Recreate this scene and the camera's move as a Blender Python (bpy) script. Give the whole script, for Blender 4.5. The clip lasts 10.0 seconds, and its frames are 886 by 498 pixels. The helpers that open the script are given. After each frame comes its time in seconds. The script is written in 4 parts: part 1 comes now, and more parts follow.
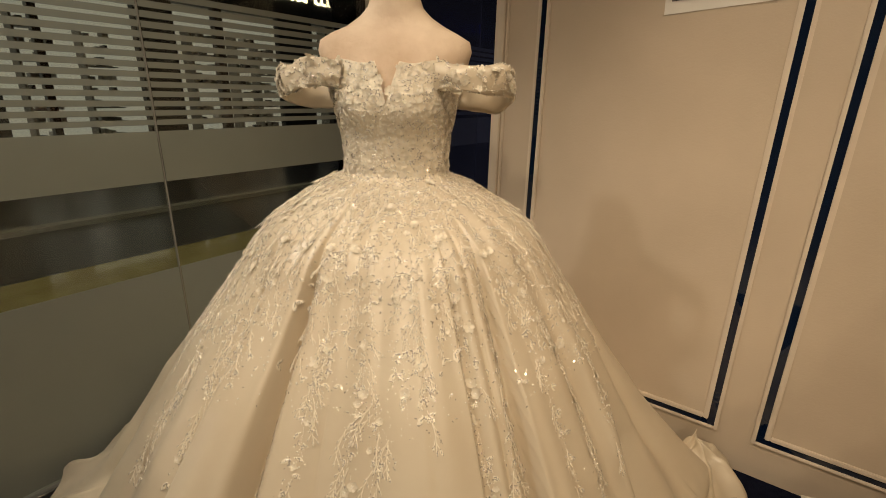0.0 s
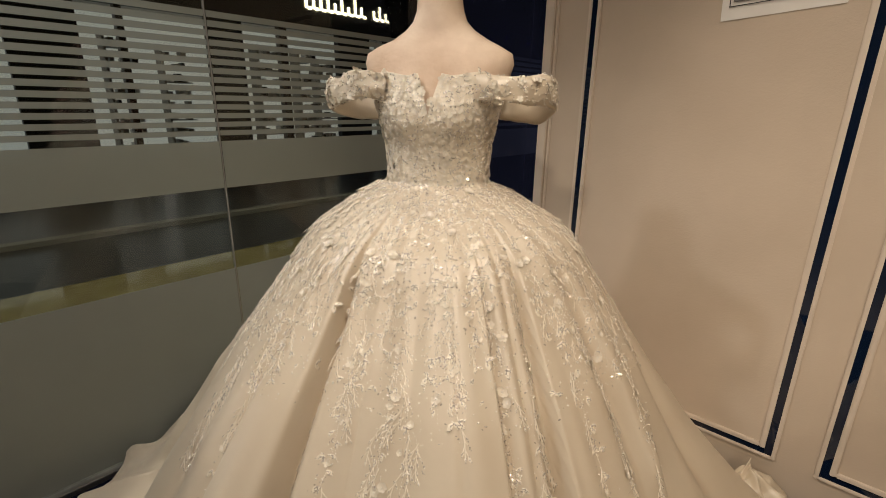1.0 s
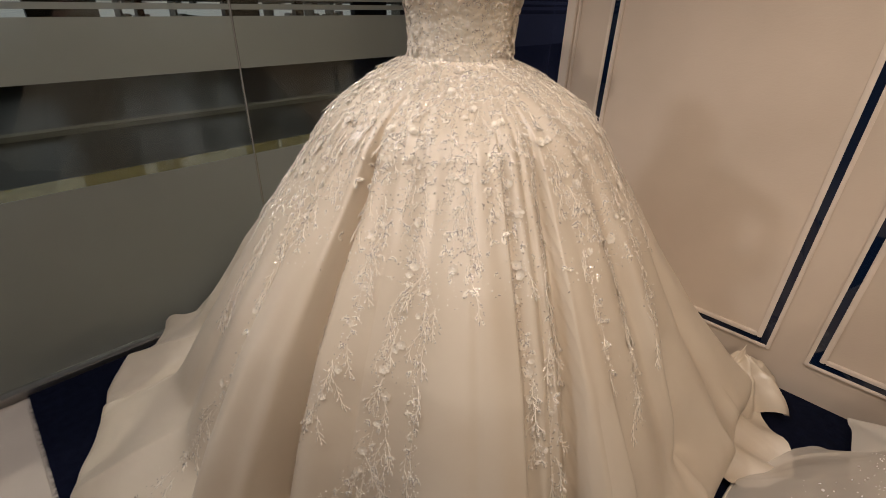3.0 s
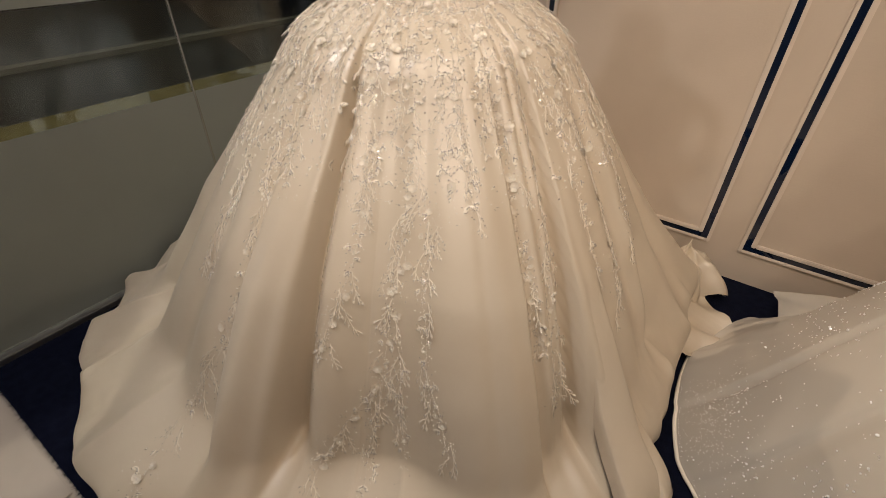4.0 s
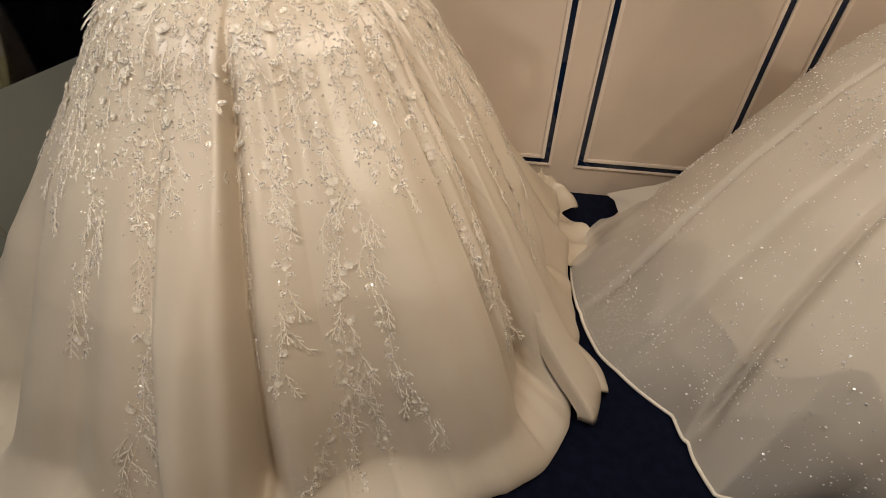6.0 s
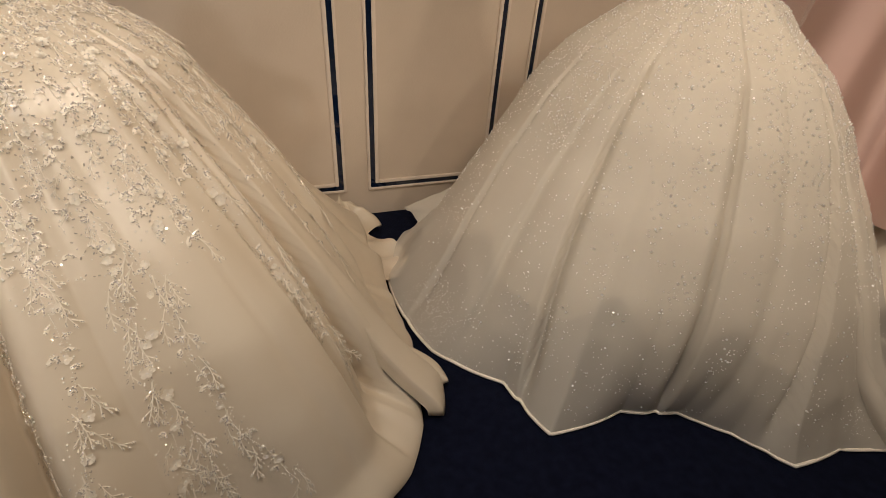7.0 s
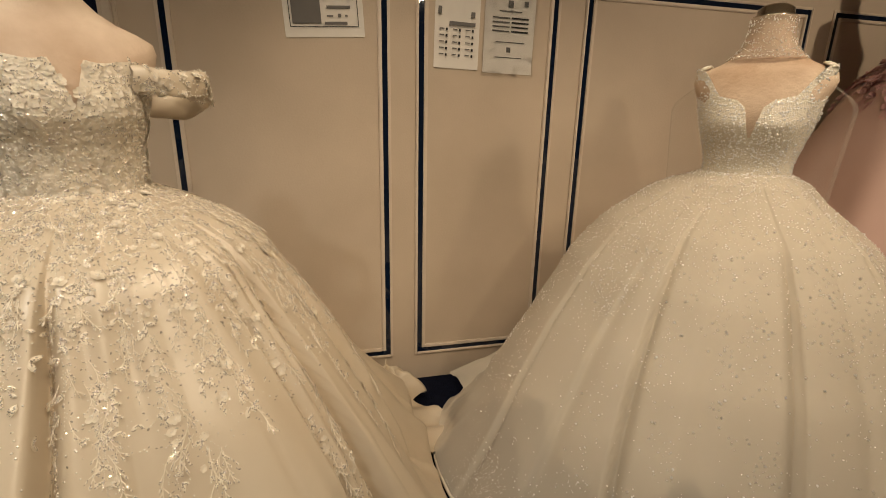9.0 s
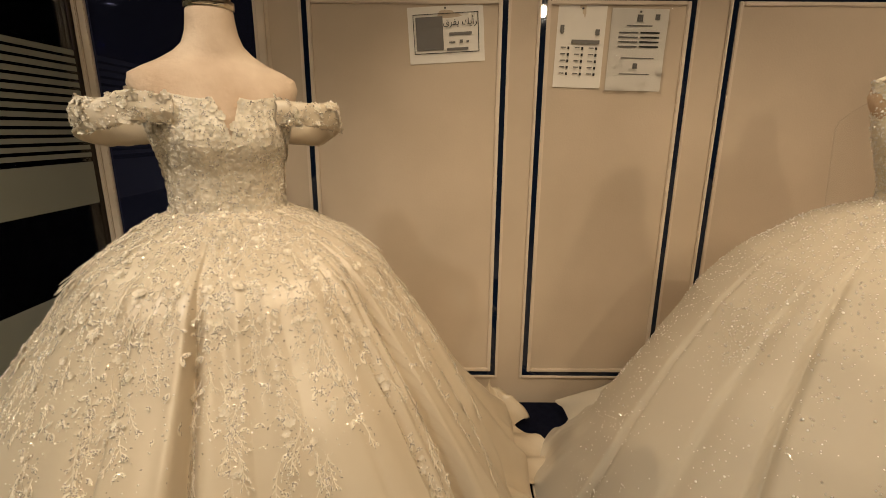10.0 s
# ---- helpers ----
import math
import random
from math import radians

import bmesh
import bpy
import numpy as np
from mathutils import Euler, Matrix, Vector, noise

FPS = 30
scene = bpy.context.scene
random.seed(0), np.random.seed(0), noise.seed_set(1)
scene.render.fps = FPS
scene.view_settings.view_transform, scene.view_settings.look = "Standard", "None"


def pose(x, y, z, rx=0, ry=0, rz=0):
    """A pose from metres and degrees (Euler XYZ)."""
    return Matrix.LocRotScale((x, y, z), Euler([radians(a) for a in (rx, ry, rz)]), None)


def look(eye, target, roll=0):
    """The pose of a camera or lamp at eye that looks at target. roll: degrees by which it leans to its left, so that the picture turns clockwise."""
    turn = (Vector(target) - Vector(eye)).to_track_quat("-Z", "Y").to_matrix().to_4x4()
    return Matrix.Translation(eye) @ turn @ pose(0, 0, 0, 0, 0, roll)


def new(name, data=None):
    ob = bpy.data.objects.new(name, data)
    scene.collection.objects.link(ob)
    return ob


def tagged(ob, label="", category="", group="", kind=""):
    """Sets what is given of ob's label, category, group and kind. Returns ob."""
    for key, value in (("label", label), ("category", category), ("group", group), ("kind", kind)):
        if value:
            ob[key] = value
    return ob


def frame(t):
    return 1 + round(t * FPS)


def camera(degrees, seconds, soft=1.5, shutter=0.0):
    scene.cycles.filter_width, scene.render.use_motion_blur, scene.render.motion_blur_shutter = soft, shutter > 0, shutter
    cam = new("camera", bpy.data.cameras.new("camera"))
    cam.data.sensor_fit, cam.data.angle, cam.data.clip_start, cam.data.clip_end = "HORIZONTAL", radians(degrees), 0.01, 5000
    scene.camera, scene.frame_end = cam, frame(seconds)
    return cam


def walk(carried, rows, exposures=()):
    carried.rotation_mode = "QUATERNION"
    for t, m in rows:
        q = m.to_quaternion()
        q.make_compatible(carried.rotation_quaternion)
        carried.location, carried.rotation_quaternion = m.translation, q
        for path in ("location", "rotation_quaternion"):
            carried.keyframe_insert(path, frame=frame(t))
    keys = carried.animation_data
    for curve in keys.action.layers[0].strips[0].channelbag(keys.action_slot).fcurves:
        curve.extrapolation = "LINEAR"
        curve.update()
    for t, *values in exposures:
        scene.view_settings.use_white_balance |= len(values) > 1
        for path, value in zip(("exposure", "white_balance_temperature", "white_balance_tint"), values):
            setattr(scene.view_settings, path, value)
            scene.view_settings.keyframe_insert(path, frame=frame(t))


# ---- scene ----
cam = camera(87.2, 10.0, 0.85)
PATH = [
    (0, (0.023, -1.728, 1.262), (-1.097, -0.193, 0.637), 1.2),
    (0.5, (0.037, -1.714, 1.264), (-1.189, -0.245, 0.681), 0.9),
    (1, (0.054, -1.72, 1.261), (-1.24, -0.312, 0.675), 0.8),
    (1.5, (0.07, -1.732, 1.257), (-1.258, -0.382, 0.615), 1.0),
    (2, (0.072, -1.734, 1.237), (-1.258, -0.437, 0.496), 1.7),
    (2.5, (0.084, -1.738, 1.221), (-1.226, -0.483, 0.378), 2.0),
    (4, (0.001, -1.878, 1.188), (-0.915, -0.543, 0.013), 1.2),
    (4.5, (-0.06, -1.953, 1.178), (-0.818, -0.589, -0.072), 1.1),
    (5, (-0.11, -1.95, 1.183), (-0.769, -0.576, -0.113), 1.2),
    (5.2, (-0.135, -1.931, 1.187), (-0.747, -0.545, -0.119), 1.3),
    (6.3, (-0.257, -1.932, 1.189), (-0.218, -0.377, -0.068), 2.1),
    (6.5, (-0.259, -1.951, 1.19), (-0.061, -0.391, -0.046), 2.8),
    (7, (-0.235, -1.985, 1.201), (0.345, -0.452, 0.055), 4.2),
    (7.5, (-0.224, -2.002, 1.217), (0.531, -0.424, 0.248), 3.9),
    (8, (-0.221, -1.993, 1.227), (0.559, -0.333, 0.43), 2.9),
    (8.5, (-0.221, -2.001, 1.238), (0.451, -0.239, 0.573), 2.1),
    (9, (-0.263, -2.003, 1.24), (0.209, -0.137, 0.695), 1.2),
    (9.5, (-0.258, -1.999, 1.263), (-0.033, -0.074, 0.77), 0.9),
    (10, (-0.249, -1.99, 1.265), (-0.252, -0.053, 0.771), 0.4),
]
EXPOSURES = [(0.0, -0.04, 6500, 9), (0.5, 0.02, 6000, 9), (1.5, 0.02, 5550, 15), (2.5, 0.02, 5350, 17), (4.0, 0.0, 5600, 15), (5.0, 0.0, 5550, 13), (7.5, -0.12, 5700, 13), (8.5, -0.13, 5900, 12), (9.3, -0.17, 6600, 10), (10.0, -0.08, 6700, 10)]
walk(cam, [(t, look(eye, target, roll)) for t, eye, target, roll in PATH], EXPOSURES)

# ---- light ----
world = bpy.data.worlds.new("night")
scene.world = world
world.use_nodes = True
world.node_tree.nodes["Background"].inputs[0].default_value = (0.9, 0.85, 0.75, 1)
world.node_tree.nodes["Background"].inputs[1].default_value = 0.03

CEIL = 2.75
WARM, NEUTRAL = (1.0, 0.80, 0.56), (1.0, 0.92, 0.80)
# x, y, watts, cone, aim, colour; all out of view, positions assumed
SPOTS = [
    (-0.40, -1.75, 17, 105, (-0.52, -1.15, 0.0), WARM),
    (0.22, -1.60, 66, 95, (0.36, -0.75, 0.2), WARM),
    (1.15, -1.85, 36, 105, (1.0, -1.2, 0.0), WARM),
    (0.95, -4.3, 80, 46, (1.0, -0.2, 0.85), WARM),
    # frontal fill added for the satin bodice, no lamp known there
    (0.35, -3.4, 96, 44, (-0.72, -0.85, 1.25), WARM),
    (-1.35, -2.15, 74, 100, (-1.15, -1.5, 0.0), NEUTRAL),
    # added near the wall to brighten the train and carpet between the gowns
    (0.12, -0.72, 17, 84, (0.15, -0.36, 0.0), WARM),
    (2.3, -2.6, 116, 80, (2.3, -0.6, 1.1), WARM),
]
for x, y, watts, cone, aim, tone in SPOTS:
    lamp = bpy.data.lights.new("key_fill_spot", "SPOT")
    lamp.energy, lamp.spot_size, lamp.spot_blend, lamp.shadow_soft_size = watts, radians(cone), 0.7, 0.06
    lamp.color = tone
    new("key_fill_spot", lamp).matrix_world = look((x, y, CEIL - 0.06), aim)

# out-of-view lamps added to brighten the floor band and the dark north end
for y in (-5.0, -1.2, 2.6, 6.4):
    lamp = bpy.data.lights.new("mall_fill_lamp", "SPOT")
    lamp.energy, lamp.spot_size, lamp.spot_blend, lamp.shadow_soft_size, lamp.color = 130, radians(120), 0.8, 0.08, (1.0, 0.88, 0.62)
    new("mall_fill_lamp", lamp).matrix_world = look((-3.6, y, 4.12), (-3.7, y, 0))

# ---- materials ----
def material(name, colour, rough=0.5, metal=0.0, colour2=None, scale=8.0, bump=0.0, bump_scale=60.0, sheen=0.0, coat=0.0, fine=0.0, stretch=(1, 1, 1), alpha=1.0, spread=0.0, thin=0.0, gloss=0.5):
    """A surface with broad mottling, fine relief and, where asked, a second fine grain."""
    m = bpy.data.materials.new(name)
    m.use_nodes = True
    nt = m.node_tree
    b = nt.nodes["Principled BSDF"]
    b.inputs["Roughness"].default_value, b.inputs["Metallic"].default_value = rough, metal
    b.inputs["Sheen Weight"].default_value, b.inputs["Coat Weight"].default_value = sheen, coat
    b.inputs["Alpha"].default_value = alpha
    b.inputs["Specular IOR Level"].default_value = gloss
    co = nt.nodes.new("ShaderNodeTexCoord")
    mp = nt.nodes.new("ShaderNodeMapping")
    mp.inputs["Scale"].default_value = stretch
    nt.links.new(co.outputs["Object"], mp.inputs[0])
    n1 = nt.nodes.new("ShaderNodeTexNoise")
    n1.inputs["Scale"].default_value, n1.inputs["Detail"].default_value = scale, 5
    nt.links.new(mp.outputs[0], n1.inputs["Vector"])
    mix = nt.nodes.new("ShaderNodeMix")
    mix.data_type = "RGBA"
    mix.inputs[6].default_value = (*colour, 1)
    mix.inputs[7].default_value = (*(colour2 or [c * 0.88 for c in colour]), 1)
    ramp = nt.nodes.new("ShaderNodeMapRange")
    ramp.inputs[1].default_value, ramp.inputs[2].default_value = 0.35, 0.68
    nt.links.new(n1.outputs[0], ramp.inputs[0])
    nt.links.new(ramp.outputs[0], mix.inputs[0])
    out = mix.outputs[2]
    if spread:
        info = nt.nodes.new("ShaderNodeObjectInfo")
        hsv = nt.nodes.new("ShaderNodeHueSaturation")
        rr = nt.nodes.new("ShaderNodeMapRange")
        rr.inputs[3].default_value, rr.inputs[4].default_value = 1 - spread, 1 + spread
        nt.links.new(info.outputs["Random"], rr.inputs[0])
        nt.links.new(rr.outputs[0], hsv.inputs["Value"])
        nt.links.new(out, hsv.inputs["Color"])
        out = hsv.outputs[0]
    nt.links.new(out, b.inputs["Base Color"])
    if thin:
        tl = nt.nodes.new("ShaderNodeBsdfTranslucent")
        nt.links.new(out, tl.inputs[0])
        ms = nt.nodes.new("ShaderNodeMixShader")
        ms.inputs[0].default_value = thin
        nt.links.new(b.outputs[0], ms.inputs[1])
        nt.links.new(tl.outputs[0], ms.inputs[2])
        nt.links.new(ms.outputs[0], nt.nodes["Material Output"].inputs[0])
    if bump:
        n2 = nt.nodes.new("ShaderNodeTexNoise")
        n2.inputs["Scale"].default_value, n2.inputs["Detail"].default_value = bump_scale, 4
        nt.links.new(mp.outputs[0], n2.inputs["Vector"])
        height = n2.outputs[0]
        if fine:
            n3 = nt.nodes.new("ShaderNodeTexNoise")
            n3.inputs["Scale"].default_value, n3.inputs["Detail"].default_value = fine, 2
            nt.links.new(mp.outputs[0], n3.inputs["Vector"])
            add = nt.nodes.new("ShaderNodeMath")
            add.operation = "MULTIPLY_ADD"
            add.inputs[1].default_value = 0.25
            nt.links.new(n3.outputs[0], add.inputs[0])
            nt.links.new(n2.outputs[0], add.inputs[2])
            height = add.outputs[0]
        bp = nt.nodes.new("ShaderNodeBump")
        bp.inputs["Strength"].default_value, bp.inputs["Distance"].default_value = bump, 0.01
        nt.links.new(height, bp.inputs["Height"])
        nt.links.new(bp.outputs[0], b.inputs["Normal"])
    return m


def glow(name, colour, strength):
    m = bpy.data.materials.new(name)
    m.use_nodes = True
    nt = m.node_tree
    b = nt.nodes["Principled BSDF"]
    b.inputs["Base Color"].default_value = (*colour, 1)
    b.inputs["Emission Color"].default_value = (*colour, 1)
    b.inputs["Emission Strength"].default_value = strength
    return m


def sheer(name, colour, veil, rough=0.6):
    """Net or film: part of the light goes straight through."""
    m = bpy.data.materials.new(name)
    m.use_nodes = True
    nt = m.node_tree
    b = nt.nodes["Principled BSDF"]
    b.inputs["Roughness"].default_value = rough
    co = nt.nodes.new("ShaderNodeTexCoord")
    n1 = nt.nodes.new("ShaderNodeTexNoise")
    n1.inputs["Scale"].default_value, n1.inputs["Detail"].default_value = 7, 4
    nt.links.new(co.outputs["Object"], n1.inputs["Vector"])
    mix = nt.nodes.new("ShaderNodeMix")
    mix.data_type = "RGBA"
    mix.inputs[6].default_value, mix.inputs[7].default_value = (*colour, 1), (*[c * 0.9 for c in colour], 1)
    nt.links.new(n1.outputs[0], mix.inputs[0])
    nt.links.new(mix.outputs[2], b.inputs["Base Color"])
    tr = nt.nodes.new("ShaderNodeBsdfTransparent")
    ms = nt.nodes.new("ShaderNodeMixShader")
    ms.inputs[0].default_value = veil
    nt.links.new(tr.outputs[0], ms.inputs[1])
    nt.links.new(b.outputs[0], ms.inputs[2])
    nt.links.new(ms.outputs[0], nt.nodes["Material Output"].inputs[0])
    return m


def glass_material(name, tint=(1, 1, 1), gloss=0.06):
    m = bpy.data.materials.new(name)
    m.use_nodes = True
    nt = m.node_tree
    tr = nt.nodes.new("ShaderNodeBsdfTransparent")
    tr.inputs[0].default_value = (*tint, 1)
    gl = nt.nodes.new("ShaderNodeBsdfGlossy")
    gl.inputs["Roughness"].default_value = 0.02
    fr = nt.nodes.new("ShaderNodeFresnel")
    fr.inputs[0].default_value = 1.5
    ms = nt.nodes.new("ShaderNodeMixShader")
    nt.links.new(fr.outputs[0], ms.inputs[0])
    nt.links.new(tr.outputs[0], ms.inputs[1])
    nt.links.new(gl.outputs[0], ms.inputs[2])
    nt.links.new(ms.outputs[0], nt.nodes["Material Output"].inputs[0])
    return m


SATIN = material("ivory_satin", (0.61, 0.52, 0.39), 0.38, gloss=0.85, colour2=(0.575, 0.48, 0.35), scale=5, bump=0.34, bump_scale=5)
LACE = material("ivory_lace", (0.82, 0.745, 0.615), 0.5, colour2=(0.74, 0.66, 0.53), scale=60, bump=0.10, bump_scale=300, spread=0.05)
LACEBASE = material("lace_over_satin", (0.82, 0.74, 0.60), 0.45, colour2=(0.74, 0.65, 0.51), scale=85, sheen=0.2, bump=0.45, bump_scale=100)
PEARL = material("pearl", (0.92, 0.87, 0.78), 0.16, coat=1.0, colour2=(0.84, 0.77, 0.66), scale=30, gloss=0.9)
CRYSTAL = material("crystal", (1.0, 0.97, 0.92), 0.28, metal=0.7, colour2=(0.95, 0.93, 0.90), scale=40)
TULLE = sheer("ivory_glitter_tulle", (0.87, 0.79, 0.655), 0.54, 0.5)
LINING = material("ivory_lining", (0.82, 0.74, 0.61), 0.6, scale=4, bump=0.15, bump_scale=12)
VEIL = sheer("sheer_veil", (0.85, 0.80, 0.72), 0.10)
ILLUSION = sheer("illusion_net", (0.72, 0.56, 0.42), 0.45)
SILVER = material("silver_lined_bead", (1.0, 0.93, 0.83), 0.23, metal=0.70, colour2=(0.84, 0.74, 0.60), scale=50, coat=0.8)
GLITTER = material("white_glitter", (1.0, 0.98, 0.95), 0.36, metal=0.5, coat=1.0, colour2=(0.97, 0.95, 0.92), gloss=1.0, scale=40)
UNDERNET = sheer("soft_under_net", (0.87, 0.785, 0.65), 0.32)
BEADWORK = material("beaded_ivory", (0.88, 0.82, 0.70), 0.4, colour2=(0.78, 0.72, 0.60), scale=90, bump=0.35, bump_scale=220)
SKIN = material("linen_form", (0.75, 0.60, 0.45), 0.75, colour2=(0.50, 0.34, 0.22), scale=6, bump=0.3, bump_scale=90, fine=700)
CHROME = material("polished_nickel", (0.72, 0.66, 0.55), 0.15, metal=1.0)
PINK = sheer("blush_organza", (0.75, 0.52, 0.44), 0.80, 0.7)
PINKLACE = material("blush_lace", (0.62, 0.37, 0.34), 0.55, colour2=(0.52, 0.28, 0.27), scale=60, bump=0.5, bump_scale=250, spread=0.12)
WALL = material("beige_wallcovering", (0.56, 0.46, 0.35), 0.6, colour2=(0.49, 0.40, 0.30), scale=2.6, bump=0.10, bump_scale=160, fine=600)
MOULD = material("cream_painted_moulding", (0.66, 0.56, 0.45), 0.4, scale=9, bump=0.05)
SEAL = material("grey_sealant", (0.30, 0.28, 0.24), 0.6)
MIRRORNAVY = material("near_black_mirror_glass", (0.05, 0.06, 0.14), 0.004, metal=0.75, scale=3)
NAVYGLASS = material("navy_mirror_glass", (0.004, 0.010, 0.028), 0.03, coat=0.5, scale=3)
CARPET = material("navy_carpet", gloss=0.1, colour=(0.0035, 0.005, 0.016), rough=1.0, colour2=(0.007, 0.009, 0.024), scale=35, bump=0.9, bump_scale=420)
TILE = material("cream_floor_tile", (0.50, 0.43, 0.35), 0.28, scale=5, bump=0.03)
PAPER = material("white_paper", (0.78, 0.74, 0.68), 0.7, colour2=(0.74, 0.70, 0.64), scale=12, bump=0.08, bump_scale=10)
INK = material("black_ink", (0.02, 0.02, 0.02), 0.7)
INKGREY = material("grey_ink", (0.16, 0.15, 0.14), 0.7)
PLASTIC = glass_material("clear_plastic")
GLASS = glass_material("shop_glass", (0.80, 0.84, 0.80))
FROST = sheer("frosted_film", (0.33, 0.345, 0.30), 0.90, 0.55)
STRIPE = sheer("frosted_stripe_film", (0.355, 0.37, 0.31), 0.80, 0.5)
STEEL = material("brushed_aluminium", (0.42, 0.40, 0.37), 0.35, metal=0.9, scale=20, bump=0.05)
BRONZE = material("dark_bronze_frame", (0.05, 0.035, 0.025), 0.35, metal=0.4)
CEILING = material("ceiling_paint", (0.62, 0.58, 0.52), 0.8, scale=3)
ROOMWALL = material("shop_wall_paint", (0.40, 0.34, 0.27), 0.7, scale=2)
MALLMARBLE = material("mall_marble", (0.40, 0.32, 0.14), 0.05, colour2=(0.30, 0.23, 0.09), scale=6)
MALLFLOOR = material("mall_granite", (0.03, 0.028, 0.025), 0.3, colour2=(0.014, 0.013, 0.011), scale=25, bump=0.02)
MALLDARK = material("mall_dark_panel", (0.03, 0.028, 0.026), 0.4, scale=4)
MALLWALL = material("mall_stone", (0.30, 0.27, 0.22), 0.5, scale=3, bump=0.05)
# even glow that stands in for light inside the far shop
SHOPGLOW = glow("backdrop_glow", (1.0, 0.92, 0.78), 0.29)
LAMPGLOW = glow("lamp_disc", (1.0, 0.84, 0.62), 18.0)
SIGNGLOW = glow("sign_tubes", (1.0, 0.80, 0.50), 5.0)
BLUEGLOW = glow("blue_sign_tubes", (0.02, 0.05, 1.0), 14.0)


# ---- builders ----
def mesh_of(name, verts, faces, mats, smooth=True):
    me = bpy.data.meshes.new(name)
    me.from_pydata([tuple(v) for v in verts], [], faces)
    for m in mats if isinstance(mats, (list, tuple)) else [mats]:
        me.materials.append(m)
    if smooth:
        me.shade_smooth()
    me.update()
    return me


def under(ob, parent):
    ob.parent = parent
    return ob


def part(name, me, parent, label=""):
    return tagged(under(new(name, me), parent), label)


def box(lo, hi, bevel=0.0):
    bm = bmesh.new()
    bmesh.ops.create_cube(bm, size=1)
    for v in bm.verts:
        v.co = [(a + b) / 2 + c * (b - a) for a, b, c in zip(lo, hi, v.co)]
    if bevel:
        bmesh.ops.bevel(bm, geom=bm.edges[:], offset=bevel, segments=2, affect="EDGES")
    return bm


def solid(name, bm, mat, parent=None, label="", smooth=False):
    me = bpy.data.meshes.new(name)
    bm.to_mesh(me)
    bm.free()
    me.materials.append(mat)
    if smooth:
        me.shade_smooth()
    ob = new(name, me)
    if parent:
        ob.parent = parent
    return tagged(ob, label)


def slab(name, lo, hi, mat, parent=None, label="", bevel=0.0):
    return solid(name, box(lo, hi, bevel), mat, parent, label)


def grid_faces(rows, cols, closed=True):
    faces = []
    for i in range(rows - 1):
        for j in range(cols if closed else cols - 1):
            k = (j + 1) % cols
            faces.append((i * cols + j, i * cols + k, (i + 1) * cols + k, (i + 1) * cols + j))
    return faces


def lathe(name, profile, mat, seg=32):
    verts = [(r * math.cos(a), r * math.sin(a), z) for r, z in profile for a in np.linspace(0, 2 * math.pi, seg, endpoint=False)]
    return mesh_of(name, verts, grid_faces(len(profile), seg), mat)


def merged(name, pieces, mats, smooth=True):
    """One mesh out of many (verts, faces) pieces."""
    verts, faces, n = [], [], 0
    for v, f in pieces:
        verts.extend(map(tuple, v))
        faces.extend(tuple(i + n for i in face) for face in f)
        n += len(v)
    return mesh_of(name, verts, faces, mats, smooth)




def ball():
    bm = bmesh.new()
    bmesh.ops.create_icosphere(bm, subdivisions=1, radius=1)
    v = np.array([w.co[:] for w in bm.verts])
    f = [tuple(w.index for w in face.verts) for face in bm.faces]
    bm.free()
    return v, f


BALL_V, BALL_F = ball()
# a cut stone: flat table, bevelled rim
SEQUIN_V = np.array([(math.cos(k * math.pi / 3) * r, math.sin(k * math.pi / 3) * r, z) for r, z in ((0.7, 0.45), (1.0, 0.0)) for k in range(6)])
SEQUIN_F = [(0, 1, 2, 3, 4, 5)] + [(k, 6 + k, 6 + (k + 1) % 6, (k + 1) % 6) for k in range(6)]
rng = np.random.default_rng(7)


def leaf_piece(length, width, lift):
    """A small raised leaf that lies along x."""
    v = [(0, 0, 0), (length * 0.35, width / 2, lift * 0.5), (length * 0.35, 0, lift), (length * 0.35, -width / 2, lift * 0.5),
         (length * 0.72, width * 0.38, lift * 0.5), (length * 0.72, 0, lift), (length * 0.72, -width * 0.38, lift * 0.5), (length, 0, lift * 0.3)]
    f = [(0, 2, 1), (0, 3, 2), (1, 2, 5, 4), (2, 3, 6, 5), (4, 5, 7), (5, 6, 7)]
    return np.array(v), f


